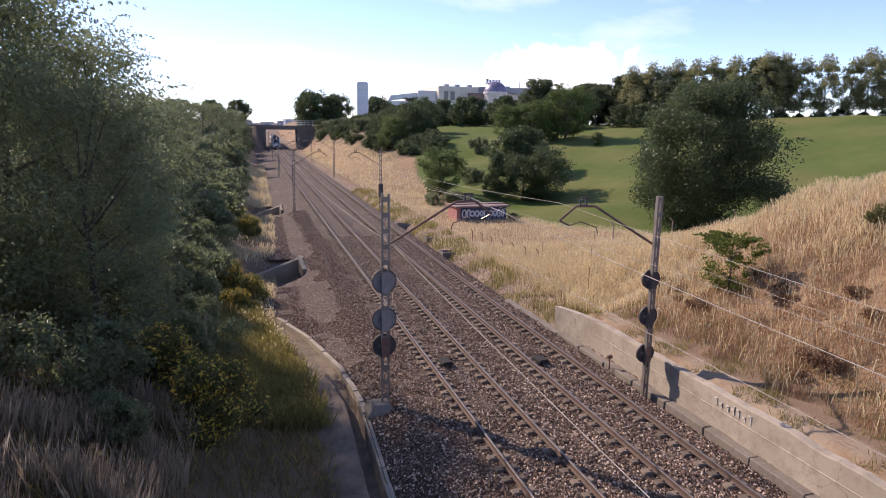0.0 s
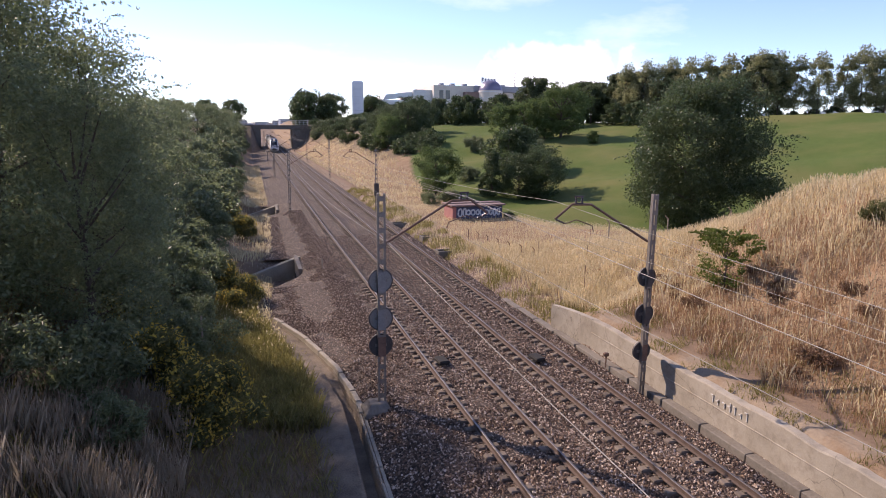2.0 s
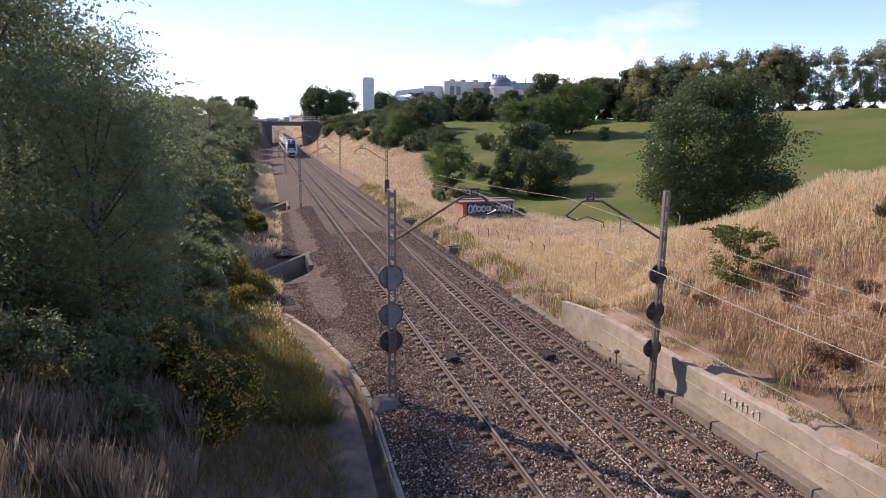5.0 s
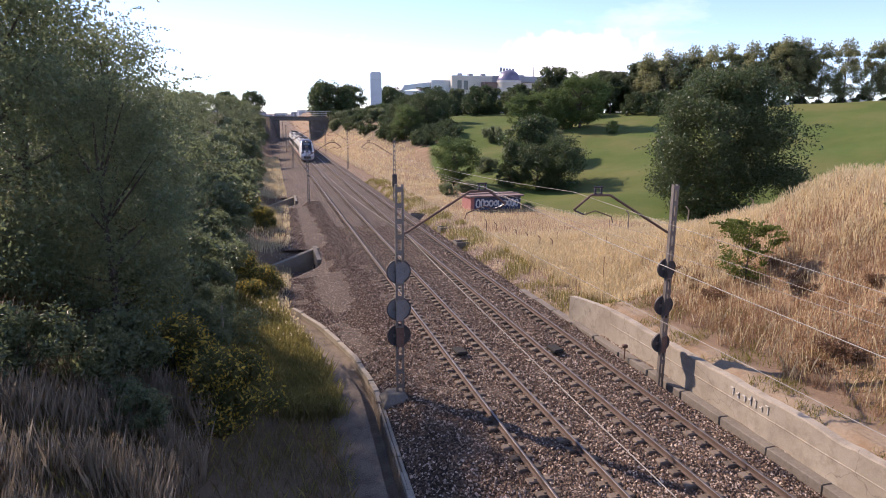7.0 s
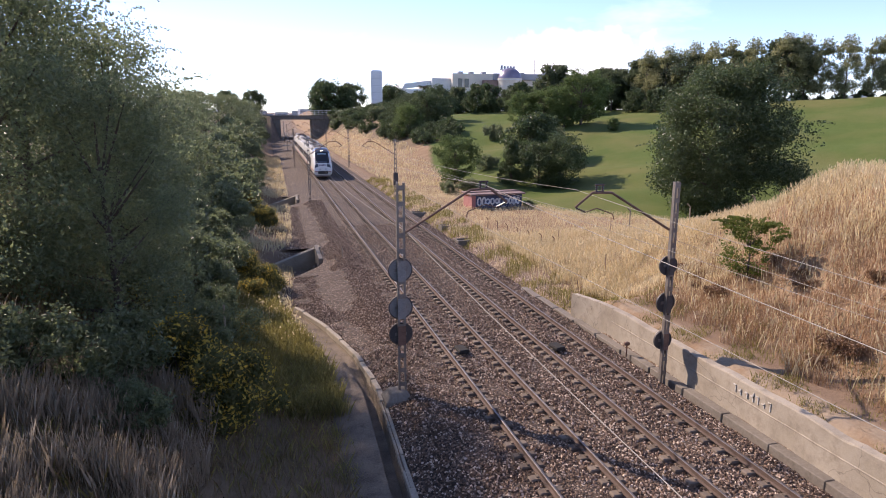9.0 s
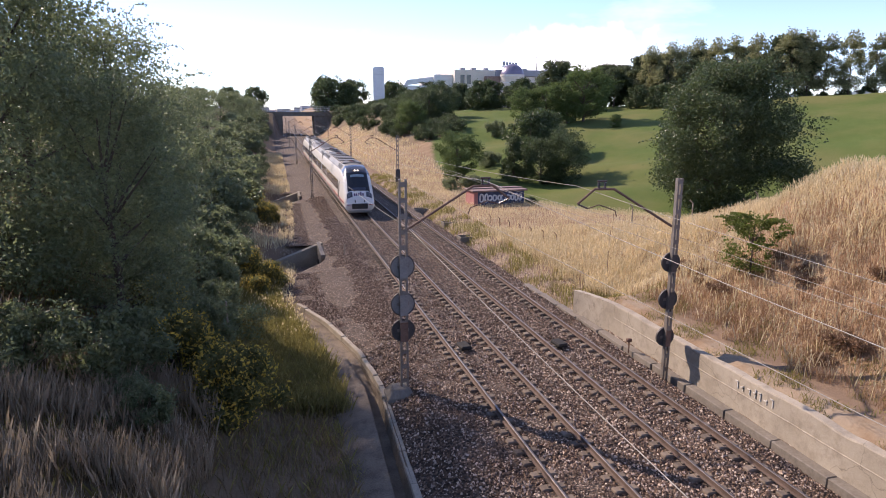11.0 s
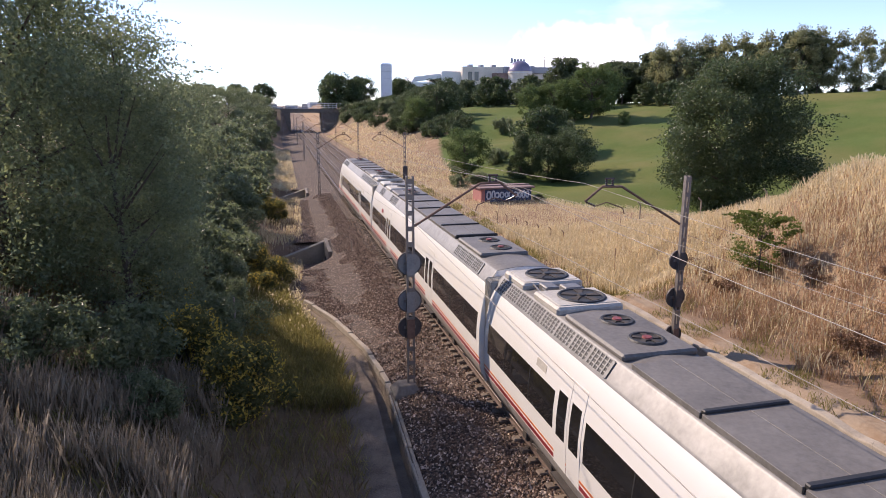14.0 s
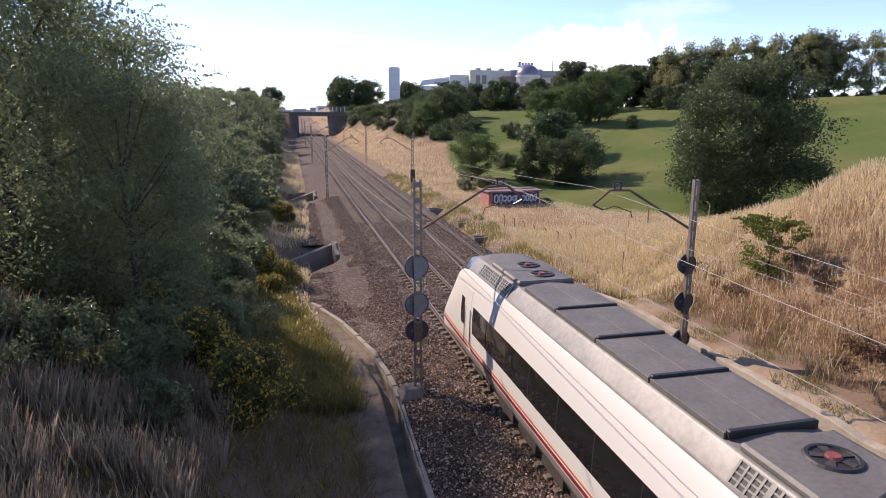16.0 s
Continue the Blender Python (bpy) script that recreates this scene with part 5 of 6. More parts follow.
scrub_bush = put(make_bush(1.9, 2.2, 2000, M_LEAF_BANK, 44, "dark scrubby bush on the cutting's bank", 0, 0.13), -11.5, 66)
rb = random.Random(21)
for i in range(64):
    y = 34 + 190 * (i / 63) ** 1.25
    d = rb.uniform(3.2, 8.5)
    copy_to(scrub_bush, float(left_foot(y)) - d, y, rb.uniform(0.7, 1.25) * (1 + 0.002 * y), rb.uniform(0, 360))
dark_scrub = put(make_bush(2.0, 2.0, 1800, M_LEAF_DARK, 47, "low dark thorn bush on the slope below the road", 0, 0.15), 21.0, 150)
for i in range(130):
    y = rb.uniform(124, 246)
    copy_to(dark_scrub, 19.5 - 0.035 * max(0, y - 140) + rb.uniform(0.3, 13) * (1 + max(0, y - 170) / 110), y, rb.uniform(0.7, 1.35), rb.uniform(0, 360))
for i in range(26):
    x = rb.uniform(-17, -6.5) if i % 2 else rb.uniform(16, 30)
    copy_to(scrub_bush, x, rb.uniform(232, 247), rb.uniform(0.7, 1.3), rb.uniform(0, 360))
x, y = scatter(41, 16000, 7.0, 10.5, 10, 34, lambda x, y, r: r < smooth(0.4, 0.75, tuft(x, y, 0.8)))
blades("low_weed", x, y, 0.2, 0.008, M_WEED, "low yellow-green weeds behind the wall", 42, False, 0.8)

dead = put(make_bush(0.7, 0.6, 2600, M_SHRUB_DEAD, 45, "withered brown shrub on the dry slope", 0, 0.045), 10.4, 15.6)
for i in range(15):
    yy = rb.uniform(10, 27)
    copy_to(dead, rb.uniform(9.2, 13.2), yy, rb.uniform(0.45, 1.0), rb.uniform(0, 360))
grey = put(make_bush(0.8, 0.7, 2600, M_LEAF_BROOM, 46, "grey-green shrub on the bare soil of the mound", 0, 0.05), 16.0, 18.6)
copy_to(grey, 17.2, 17.4, 0.8, 90)
copy_to(grey, 13.5, 13.2, 0.7, 150)


# ---- the train ----
RUN = [(0, 244.0), (2, 212.5), (4.2, 177.8), (6.5, 139.3), (8, 113.0), (9, 94.4), (10, 75.6), (11.5, 46.7), (12.5, 25.8), (13, 15.1), (14, -6.2), (15, -27.7), (16, -49.2)]
M_TW = mat("train_white_paint", (0.72, 0.70, 0.65), (0.76, 0.74, 0.695), 0.5, 90, 0.38, relief=0.02, coat=0.2)
M_TW.node_tree.nodes["Principled BSDF"].inputs["Specular IOR Level"].default_value = 0.4
M_TGREY = mat("train_lower_grey", (0.22, 0.20, 0.18), (0.36, 0.34, 0.31), 0.8, 12, 0.5, relief=0.05)
M_TMETAL = mat("brushed_roof_metal", (0.11, 0.108, 0.105), (0.21, 0.206, 0.20), 1.2, 7, 0.48, 0.2, relief=0.06)
M_TROOF = mat("dusty_roof_grey", (0.10, 0.092, 0.082), (0.19, 0.175, 0.155), 0.9, 10, 0.6, 0.0, relief=0.12)
M_TBLACK = mat("black_roof_bar", (0.012, 0.012, 0.012), (0.03, 0.03, 0.03), 2, 20, 0.6, relief=0.1)
M_TBEIGE = mat("grimy_beige_unit", (0.36, 0.33, 0.28), (0.52, 0.49, 0.43), 1.5, 14, 0.6, relief=0.12)
M_TGLASS = mat("tinted_glass", (0.010, 0.010, 0.012), (0.022, 0.020, 0.018), 1.0, 6, 0.06, relief=0.0, coat=0.5)
M_TBROW = mat("dark_blue_grey_paint", (0.030, 0.034, 0.05), (0.05, 0.055, 0.075), 1.5, 15, 0.25, relief=0.02, coat=0.5)
M_TORANGE = mat("orange_stripe", (0.55, 0.12, 0.03), (0.68, 0.18, 0.05), 2, 15, 0.4, relief=0.0)
M_TRED = mat("dark_red_stripe", (0.22, 0.02, 0.025), (0.32, 0.035, 0.04), 2, 15, 0.4, relief=0.0)
M_TPURPLE = mat("purple_lettering", (0.06, 0.01, 0.06), (0.09, 0.02, 0.08), 3, 20, 0.4, relief=0.0)
M_TBLIND = mat("pale_sun_blind", (0.20, 0.27, 0.30), (0.28, 0.36, 0.38), 2, 15, 0.4, relief=0.0)
M_TLENS = mat("headlight_lens", (0.04, 0.045, 0.055), (0.16, 0.165, 0.18), 5, 20, 0.08, relief=0.0, coat=1.0)
M_TFAN = mat("red_brown_fan", (0.16, 0.03, 0.025), (0.30, 0.06, 0.05), 3, 20, 0.5, relief=0.1)
M_TGEAR = mat("greasy_running_gear", (0.03, 0.026, 0.022), (0.08, 0.065, 0.055), 2, 15, 0.8, 0.2, relief=0.3)


def lamp_mat():
    m, nt, b = nodes_of("lit_headlamp")
    b.inputs["Base Color"].default_value = (1, 0.93, 0.8, 1)
    b.inputs["Emission Color"].default_value = (1, 0.88, 0.66, 1)
    b.inputs["Emission Strength"].default_value = 2.5
    return m


M_TLAMP = lamp_mat()
# half cross-section, from the sill up to the middle of the roof
HALF = [(1.22, 0.42), (1.36, 0.72), (1.43, 0.98), (1.455, 1.35), (1.455, 2.2), (1.405, 2.75), (1.31, 3.3), (1.20, 3.69), (1.16, 3.74), (0.93, 4.08), (0.88, 4.13), (0.45, 4.19), (0.0, 4.22)]
CAR, GAP, ZB, ZT = 24.8, 0.5, 0.42, 4.22
# the nose: distance from the tip, height of the top, half width
NOSE = [(0.0, 1.1, 1.17), (0.06, 1.3, 1.24), (0.2, 1.624, 1.31), (0.42, 1.922, 1.355), (0.6, 2.124, 1.375), (1.0, 2.553, 1.4), (1.4, 2.981, 1.415), (1.8, 3.398, 1.43), (2.1, 3.672, 1.44), (2.45, 3.91, 1.447), (2.85, 4.077, 1.451), (3.4, 4.184, 1.455), (4.0, 4.22, 1.455)]


def nose_at(d):
    ds = [n[0] for n in NOSE]
    return float(np.interp(d, ds, [n[1] for n in NOSE])), float(np.interp(d, ds, [n[2] for n in NOSE]))


def section(d):
    """The whole cross-section d metres behind the nose's tip, left to right."""
    top, wide = nose_at(d)
    k, w = (top - ZB) / (ZT - ZB), wide / 1.455
    low = max(0.0, 0.9 - d) * 0.12
    half = [(x * w, ZB - low * 0 + (z - ZB) * k) for x, z in HALF]
    return [(-x, z) for x, z in half] + [(x, z) for x, z in reversed(half[:-1])]


def loft(stations, profile, flip, mats):
    """A closed skin through cross-sections; mats(i, j) gives the material slot of a face."""
    bm = bmesh.new()
    rows = [[bm.verts.new((x, y, z)) for x, z in profile(d)] for y, d in stations]
    n = len(rows[0])
    for j in range(len(rows) - 1):
        for i in range(n - 1):
            f = bm.faces.new((rows[j][i], rows[j][i + 1], rows[j + 1][i + 1], rows[j + 1][i]))
            f.material_index = mats(i, j)
    bm.faces.new(rows[0])
    bm.faces.new(list(reversed(rows[-1])))
    for j in range(len(rows) - 1):
        f = bm.faces.new((rows[j][0], rows[j + 1][0], rows[j + 1][n - 1], rows[j][n - 1]))
        f.material_index = 1
    bmesh.ops.recalc_face_normals(bm, faces=bm.faces[:])
    for f in bm.faces:
        f.smooth = True
    return bm


def side_x(z):
    zs, xs = [p[1] for p in HALF], [p[0] for p in HALF]
    return float(np.interp(z, zs, xs))


def side_panel(side, y0, y1, z0, z1, proud, round_=0.0, steps=4, nose=None):
    """A panel that follows the body side; nose(y) gives the distance from the tip where the side narrows."""
    bm = bmesh.new()
    ny = 2 if nose is None else 14
    rows = []
    for a in range(ny):
        y = y0 + (y1 - y0) * a / (ny - 1)
        row = []
        for i in range(steps + 1):
            z = z0 + (z1 - z0) * i / steps
            zz, ww = z, 1.0
            if nose is not None:
                top, wide = nose_at(nose(y))
                k = (top - ZB) / (ZT - ZB)
                ww, zz = wide / 1.455, ZB + (z - ZB) / max(k, 0.2)
                x = side_x(min(zz, 3.6)) * ww + proud
            else:
                x = side_x(z) + proud
            row.append(bm.verts.new((side * x, y, z)))
        rows.append(row)
    for r0, r1 in zip(rows, rows[1:]):
        for i in range(steps):
            bm.faces.new((r0[i], r1[i], r1[i + 1], r0[i + 1]))
    bmesh.ops.recalc_face_normals(bm, faces=bm.faces[:])
    ext = bmesh.ops.extrude_face_region(bm, geom=bm.faces[:])
    vs = [g for g in ext["geom"] if isinstance(g, bmesh.types.BMVert)]
    for v in vs:
        v.co.x -= side * (proud + 0.02)
    bmesh.ops.recalc_face_normals(bm, faces=bm.faces[:])
    return bm


def fan(parent, x, y, z, r, material):
    """A round roof fan: rim, dark well, five-bladed rotor and hub."""
    n, verts, faces = 24, [], []
    for i in range(n):
        a = 2 * math.pi * i / n
        for q, h in ((r - 0.05, 0.0), (r - 0.03, 0.035), (r + 0.02, 0.035), (r + 0.05, 0.0)):
            verts.append((x + q * math.cos(a), y + q * math.sin(a), z + h))
    for i in range(n):
        j = (i + 1) % n
        for c in range(3):
            faces.append((i * 4 + c, i * 4 + c + 1, j * 4 + c + 1, j * 4 + c))
    ring = data_part("fan_rim", verts, faces, M_TBLACK, parent)
    part("fan_well", rod((x, y, z - 0.02), (x, y, z + 0.006), r, None, 24), M_TBLACK, ring)
    bm = bmesh.new()
    pts = []
    for i in range(5):
        a = 2 * math.pi * i / 5
        pts += [(0.14, a - 0.25), (r * 0.88, a - 0.2), (r * 0.9, a + 0.28), (0.14, a + 0.35)]
    lo = [bm.verts.new((x + q * math.cos(a), y + q * math.sin(a), z + 0.012)) for q, a in pts]
    bm.faces.new(lo)
    ext = bmesh.ops.extrude_face_region(bm, geom=bm.faces[:])
    for v in ext["geom"]:
        if isinstance(v, bmesh.types.BMVert):
            v.co.z += 0.014
    part("fan_rotor", bm, M_TGEAR, ring)
    part("fan_hub", rod((x, y, z), (x, y, z + 0.06), 0.13, 0.1, 14), material, ring)


def grille(parent, side, y0, y1):
    """A slotted vent on the roof shoulder."""
    m = pose(side * 1.045, 0, 3.915, 0, side * 56.0, 0)
    backing = part("shoulder_vent", box(-0.19, 0.19, y0, y1, 0.0, 0.012, 0, m), M_TBLACK, parent)
    bm = bmesh.new()
    k = int((y1 - y0) / 0.17)
    for i in range(k + 1):
        y = y0 + (y1 - y0) * i / k
        w = 0.05 if i % 5 == 0 else 0.022
        add_box(bm, -0.2, 0.2, y - w, y + w, 0.010, 0.028, 0, m)
    for j in range(5):
        x = -0.2 + 0.1 * j
        add_box(bm, x - 0.014, x + 0.014, y0, y1, 0.010, 0.026, 0, m)
    part("vent_grid", bm, M_TMETAL, backing)


def roof_panels(parent, y0, y1, n):
    """Flush roof plates in pairs, with low black bars across the joints."""
    step = (y1 - y0) / n
    for i in range(n):
        a, b = y0 + i * step, y0 + (i + 1) * step
        for u0, u1 in ((-0.88, -0.004), (0.004, 0.88)):
            part("roof_plate", box(u0, u1, a + 0.03, b - 0.03, 4.14, 4.245, 0.004), M_TROOF, parent)
        part("roof_bar", box(-0.84, 0.84, a - 0.06, a + 0.06, 4.15, 4.30, 0.02), M_TBLACK, parent)


def fan_box(parent, y0, y1, r=0.36):
    part("fan_housing", box(-0.88, 0.88, y0, y1, 4.12, 4.28, 0.05), M_TROOF, parent)
    c = (y0 + y1) / 2
    for y in (c - (y1 - y0) * 0.23, c + (y1 - y0) * 0.23):
        fan(parent, 0.12, y, 4.284, r, M_TFAN)


def cooling_unit(parent, y0, y1, r=0.60):
    c = (y0 + y1) / 2
    for a, b in ((y0, c - 0.35), (c + 0.35, y1)):
        unit = part("cooling_unit", box(-0.92, 0.92, a, b, 4.08, 4.32, 0.06), M_TBEIGE, parent, "grimy beige roof cooling unit")
        part("unit_lid", box(-0.80, 0.80, a + 0.15, b - 0.15, 4.315, 4.335, 0.01), M_TBEIGE, unit)
        fan(parent, 0.12, (a + b) / 2, 4.34, r, M_TBLACK)
    bm = bmesh.new()
    add_box(bm, -0.5, -0.1, c - 0.28, c + 0.26, 4.1, 4.36, 0.03)
    add_box(bm, 0.1, 0.62, c - 0.24, c + 0.22, 4.1, 4.30, 0.03)
    for k in range(3):
        add_rod(bm, (-0.7 + 0.15 * k, c - 0.4, 4.26), (-0.6 + 0.2 * k, c + 0.4, 4.28), 0.03)
    part("roof_piping", bm, M_TMETAL, parent)


def bogie(parent, y):
    bm = bmesh.new()
    for s in (-1, 1):
        add_box(bm, s * 1.16 - 0.08, s * 1.16 + 0.08, y - 1.75, y + 1.75, 0.48, 0.66, 0.03)
        add_box(bm, s * 1.16 - 0.10, s * 1.16 + 0.10, y - 0.5, y + 0.5, 0.32, 0.52, 0.03)
        for k in (-1.25, 1.25):
            add_box(bm, s * 1.2 - 0.10, s * 1.2 + 0.10, y + k - 0.17, y + k + 0.17, 0.30, 0.60, 0.04)
            add_rod(bm, (s * 1.2, y + k * 0.7, 0.42), (s * 1.2, y + k * 0.7, 0.72), 0.08)
        add_rod(bm, (s * 1.26, y - 0.9, 0.75), (s * 1.26, y + 0.7, 0.45), 0.035)
    add_box(bm, -1.1, 1.1, y - 0.3, y + 0.3, 0.45, 0.7)
    b = part("bogie", bm, M_TGEAR, parent, "greasy dark bogie frame")
    for k in (-1.25, 1.25):
        bm = bmesh.new()
        for s in (-1, 1):
            add_rod(bm, (s * 0.80, y + k, 0.43), (s * 0.93, y + k, 0.43), 0.43, None, 24)
        add_rod(bm, (-0.8, y + k, 0.43), (0.8, y + k, 0.43), 0.09)
        part("wheelset", bm, M_RAIL_SIDE, b)


def door(parent, side, y0):
    leaf = None
    for k in (0, 1):
        a = y0 + k * 0.68
        leaf = part("door_leaf", side_panel(side, a + 0.012, a + 0.668, 0.98, 3.28, 0.012), M_TW, parent)
        part("door_window", side_panel(side, a + 0.12, a + 0.56, 1.72, 2.82, 0.02), M_TGLASS, leaf)
    part("door_step", box(side * 1.38 - 0.12, side * 1.38 + 0.1, y0, y0 + 1.36, 0.60, 0.66), M_TGEAR, parent)


def build_car(front, y0, y1, nose_first):
    """One car from y0 to y1; front: True, its nose lies at y0; False, at y1; None, no nose."""
    if front is None:
        st = [(y0, 9.0), (y0 + 0.1, 9.0), (y1 - 0.1, 9.0), (y1, 9.0)]
    else:
        ds = [n[0] for n in NOSE] + [4.3, 9.0, CAR - GAP - 0.06, CAR - GAP]
        st = [(y0 + d, d) for d in ds] if front else [(y1 - d, d) for d in reversed(ds)]
    n = len(HALF) * 2 - 2

    def slot(i, j):
        i = min(i, n - 1 - i)
        d = (st[j][1] + st[j + 1][1]) / 2 if front is not None else 9.0
        if i < 2:
            return 1
        if i < 7:
            return 0
        if front is not None and d < 3.7:
            if d < 1.8 or (d < 2.0 and i < 9):
                return 0
            return 3
        return 2 if i < 10 else 4

    body = part("car_body", loft(st, section, False, slot), [M_TW, M_TGREY, M_TMETAL, M_TBROW, M_TROOF], train, "white car body with grey skirt and metal roof edges")
    to = (lambda d: y0 + d) if front in (True, None) else (lambda d: y1 - d)

    def span(a, b):
        return tuple(sorted((to(a), to(b))))

    L = y1 - y0
    for side in (-1, 1):
        dist = (lambda y: y - y0) if front else (lambda y: y1 - y)
        a0 = 0.0 if front is None else 4.2
        for z0, z1, mm in ((1.02, 1.14, M_TRED), (1.20, 1.26, M_TORANGE)):
            part("stripe", side_panel(side, *span(a0, L - 0.02), z0, z1, 0.005, steps=1), mm, body)
            if front is not None:
                part("stripe", side_panel(side, *span(0.25, a0), z0, z1, 0.008, steps=1, nose=dist), mm, body)
        if front is None:
            doors, bands = (6.6, 17.0), ((0.35, 6.48), (8.08, 16.88), (18.48, L - 0.35))
        else:
            doors, bands = (17.6,), ((4.75, 17.48), (19.08, L - 0.35))
            part("cab_side_window", side_panel(side, *span(3.35, 3.72), 1.75, 2.72, 0.012), M_TGLASS, body)
            for e in (3.88, 4.56):
                part("handrail", rod((side * 1.50, to(e), 1.15), (side * 1.47, to(e), 2.5), 0.018), M_TMETAL, body)
            part("cab_door", side_panel(side, *span(3.95, 4.5), 0.98, 3.15, 0.009), M_TW, body)
        for a, b in bands:
            band = part("window_band", side_panel(side, *span(a, b), 1.74, 2.68, 0.008), M_TGLASS, body, "dark tinted ribbon of windows")
            k = a + 1.5
            while k < b - 0.8:
                part("window_seam", side_panel(side, *span(k, k + 0.04), 1.76, 2.66, 0.011), M_TBLACK, band)
                k += 1.85
        for dd in doors:
            lo, hi = span(dd, dd + 1.36)
            door(body, side, lo)
        part("side_vent", side_panel(side, *span(L - 4.6, L - 4.0), 2.85, 3.05, 0.008, steps=1), M_TRED if front is None else M_TBEIGE, body)
        a = 4.3
        while a < L - 3:
            if abs(a - 5.0) > 2.2 and abs(a - (L - 5)) > 2.2:
                part("underfloor_box", box(side * 1.0 - 0.28, side * 1.0 + 0.28, to(a) - 0.7, to(a) + 0.7, 0.22, 0.60, 0.04), M_TGEAR, body)
            a += 1.75
    if front is None:
        fan_box(body, y0 + 1.8, y0 + 4.7)
        roof_panels(body, y0 + 5.1, y0 + 17.0, 5)
        fan_box(body, y0 + 17.3, y0 + 19.6)
        cooling_unit(body, y1 - 4.6, y1 - 0.4, 0.45)
        for s in (-1, 1):
            grille(body, s, y0 + 1.2, y0 + 4.3)
            grille(body, s, y1 - 7.4, y1 - 5.6)
            grille(body, s, y1 - 3.0, y1 - 1.9)
    else:
        fan_box(body, *span(5.0, 7.6), 0.34)
        roof_panels(body, *span(8.0, 16.8), 4)
        fan_box(body, *span(17.1, 19.9))
        cooling_unit(body, *span(20.2, 24.1))
        vents = ((4.5, 7.3), (17.3, 24.0))
        for s in (-1, 1):
            for v in vents:
                grille(body, s, *span(*v))
        build_face(body, to)
    for d in (5.0, L - 4.4):
        bogie(body, to(d))
    return body


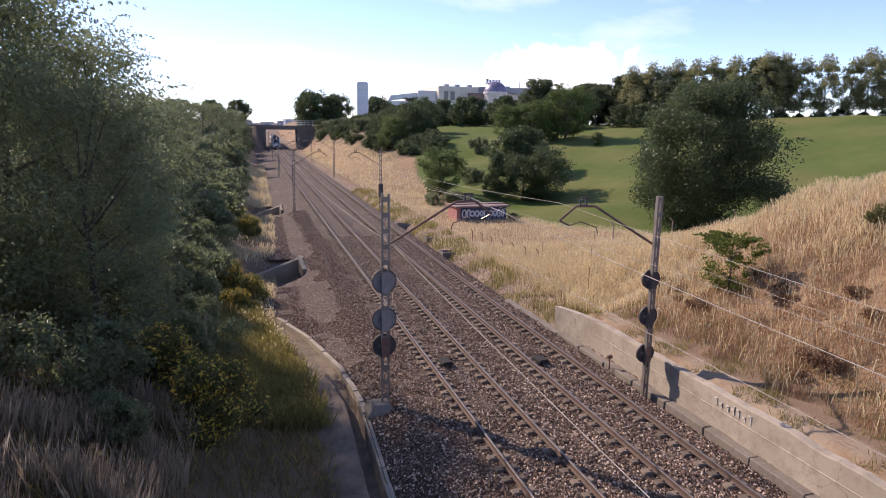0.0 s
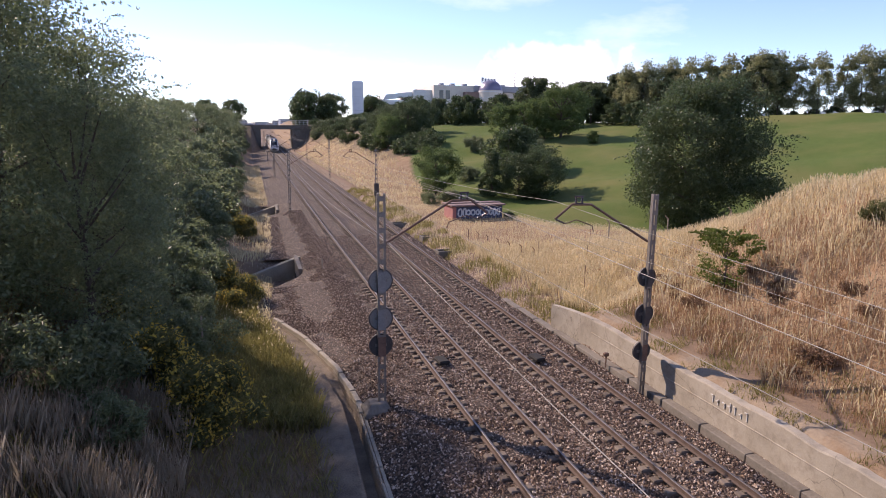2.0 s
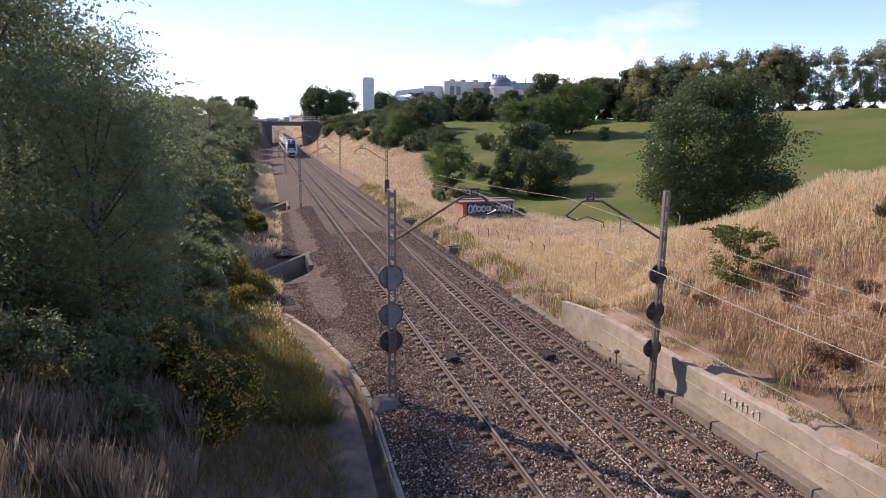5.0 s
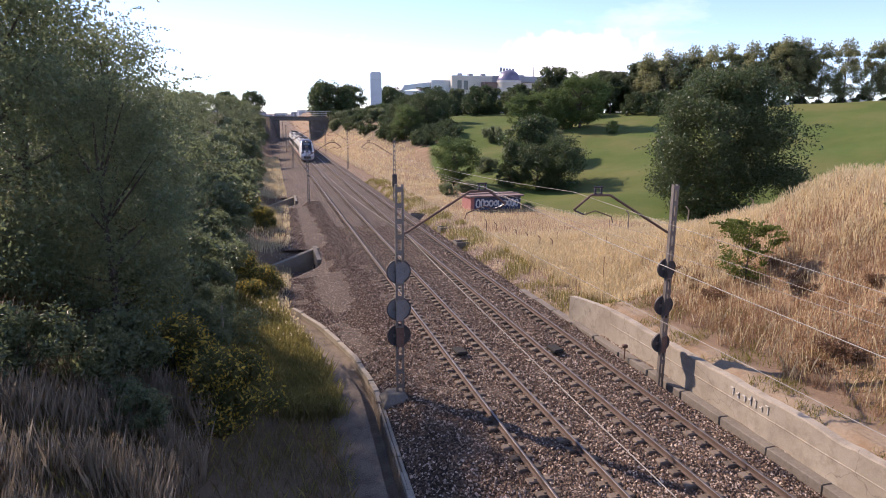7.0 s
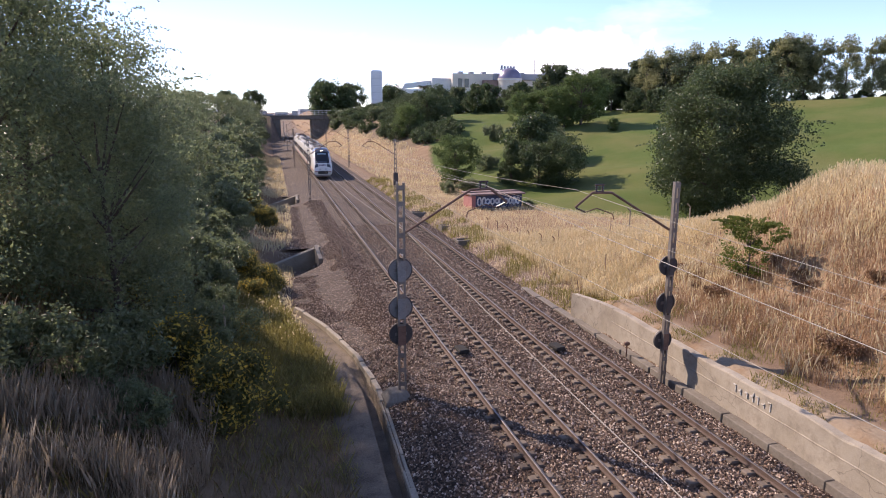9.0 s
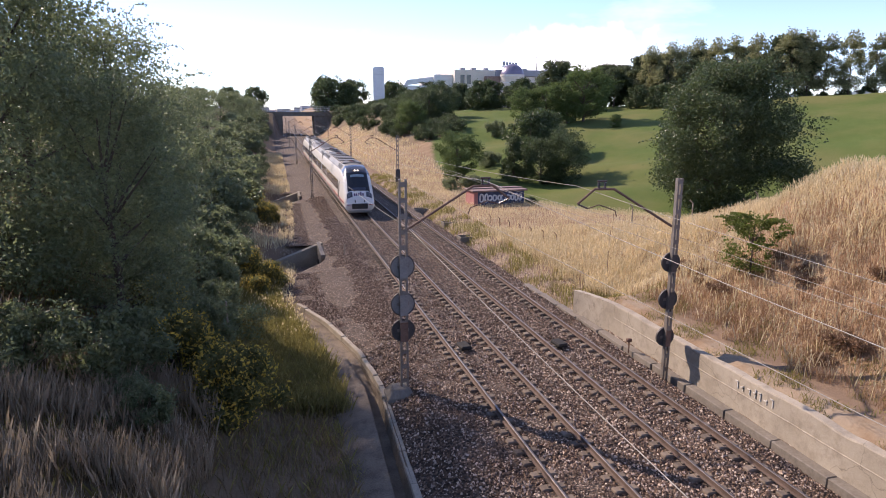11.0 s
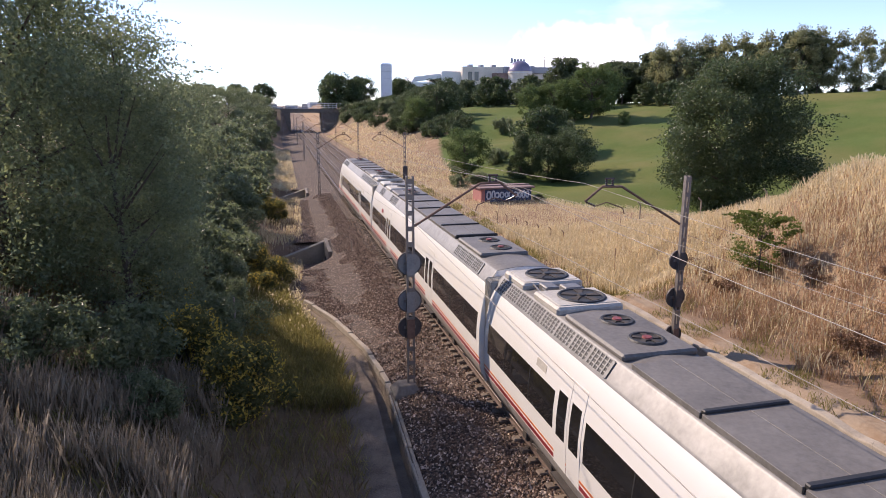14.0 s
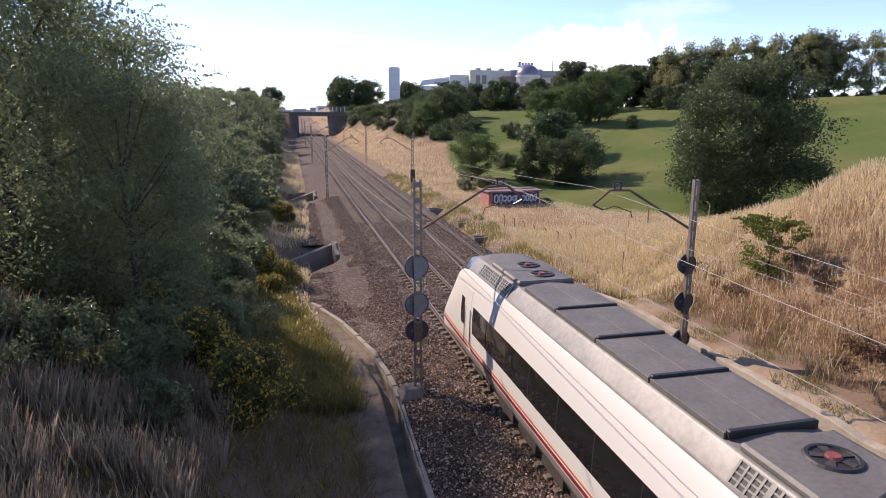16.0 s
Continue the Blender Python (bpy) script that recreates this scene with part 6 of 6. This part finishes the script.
def build_face(body, to):
    """Windscreen, lamps, bumpers and coupler opening of a cab."""
    def on(d, x, up=0.012):
        top, wide = nose_at(d)
        k = (top - ZB) / (ZT - ZB)
        z = ZB + (float(np.interp(abs(x) / (wide / 1.455), [0, 0.45, 0.88, 0.93, 1.16, 1.31], [4.22, 4.19, 4.13, 4.08, 3.74, 3.3])) - ZB) * k
        return (x, to(d) - (to(1.0) - to(0.0)) * up, z + up)

    def sheet(name, d0, d1, x0, x1, material, parent, up, label="", taper=0.0, rows=6, cols=6):
        bm = bmesh.new()
        g = []
        for a in range(rows + 1):
            d = d0 + (d1 - d0) * a / rows
            tp = 1 - taper * a / rows
            g.append([bm.verts.new(on(d, (x0 + (x1 - x0) * b / cols) * tp, up)) for b in range(cols + 1)])
        for r0, r1 in zip(g, g[1:]):
            for b in range(cols):
                bm.faces.new((r0[b], r0[b + 1], r1[b + 1], r1[b]))
        bmesh.ops.recalc_face_normals(bm, faces=bm.faces[:])
        if sum(f.normal.z for f in bm.faces) < 0:
            bmesh.ops.reverse_faces(bm, faces=bm.faces[:])
        ext = bmesh.ops.extrude_face_region(bm, geom=bm.faces[:])
        for v in ext["geom"]:
            if isinstance(v, bmesh.types.BMVert):
                v.co.z -= 0.03
        bmesh.ops.recalc_face_normals(bm, faces=bm.faces[:])
        return part(name, bm, material, parent, label, smooth=False)

    screen = sheet("windscreen", 0.60, 2.04, -1.0, 1.0, M_TGLASS, body, 0.022, "large raked dark windscreen", 0.06, 10, 20)
    sheet("sun_blind", 1.66, 1.84, -0.62, 0.62, M_TBLIND, screen, 0.028)
    sheet("dash_edge", 0.62, 0.82, -0.92, 0.92, M_TBROW, screen, 0.026)
    lamp = sheet("roof_lamp_panel", 2.12, 2.34, -0.36, 0.36, M_TBLACK, body, 0.014)
    for s in (-1, 1):
        x, y, z = on(2.22, s * 0.13, 0.03)
        part("roof_lamp", rod((x, y, z - 0.03), (x, y - (to(1.0) - to(0.0)) * 0.05, z + 0.03), 0.065, None, 14), M_TLAMP, lamp)
        hl = sheet("headlight", 0.20, 0.52, s * 0.62, s * 1.12, M_TBROW, body, 0.018, "dark headlight cluster")
        sheet("headlight_lens", 0.25, 0.46, s * 0.70, s * 1.02, M_TLENS, hl, 0.026)
        sgn = to(1.0) - to(0.0)
        y0, y1 = sorted((to(-0.16), to(0.5)))
        bump_ = part("bumper", box(s * 0.98 - 0.20, s * 0.98 + 0.20, y0, y1, 0.80, 1.06, 0.05), M_TW, body)
        y0, y1 = sorted((to(-0.168), to(0.3)))
        part("bumper_band", box(s * 0.98 - 0.206, s * 0.98 + 0.206, y0, y1, 0.90, 1.0, 0.02), M_TRED, bump_)
        y0, y1 = sorted((to(0.0), to(0.16)))
        part("lift_bracket", box(s * 0.42 - 0.05, s * 0.42 + 0.05, y0, y1, 1.12, 1.34, 0.015), M_TBLACK, body)
    y0, y1 = sorted((to(-0.05), to(0.3)))
    gap = part("coupler_opening", box(-0.74, 0.74, y0, y1, 0.52, 1.06, 0.08), M_TBLACK, body)
    part("coupler", rod((0.15, to(-0.12), 0.72), (0.15, to(0.2), 0.72), 0.12, None, 14), M_TGEAR, gap)
    y0, y1 = sorted((to(-0.02), to(0.9)))
    part("snow_plough", box(-1.1, 1.1, y0, y1, 0.18, 0.50, 0.12), M_TGREY, body)
    # plain bars in place of the operator's mark
    xs = (-0.42, -0.24, -0.05, 0.14, 0.33)
    for k, x in enumerate(xs):
        sheet("mark_bar", 0.27, 0.40 if k != 3 else 0.48, x - 0.06, x + 0.06, M_TPURPLE, body, 0.017, rows=2, cols=2)


train = empty("train")
tagged(train, "white three-car diesel railcar with orange and red stripes", "train")
front_car = build_car(True, 0.0, CAR - GAP, True)
build_car(None, CAR, 2 * CAR - GAP, False)
build_car(False, 2 * CAR, 3 * CAR - GAP, False)
for k in (1, 2):
    y = k * CAR - GAP
    bm = bmesh.new()
    for i in range(5):
        a = y - 0.03 + i * (GAP + 0.06) / 5
        add_box(bm, -1.30, 1.30, a + 0.01, a + (GAP + 0.06) / 5 - 0.01, 0.75, 3.95, 0.06)
    add_box(bm, -1.22, 1.22, y - 0.05, y + GAP + 0.05, 0.8, 3.9)
    part("gangway_bellows", bm, M_TBEIGE, train, "grimy beige gangway bellows")


def motions():
    walk(train, [(t, pose(float(bend(y + 38)), y, 0, 0, 0, -math.degrees(2 * 2.4e-5 * (y + 38)))) for t, y in RUN])


motions()
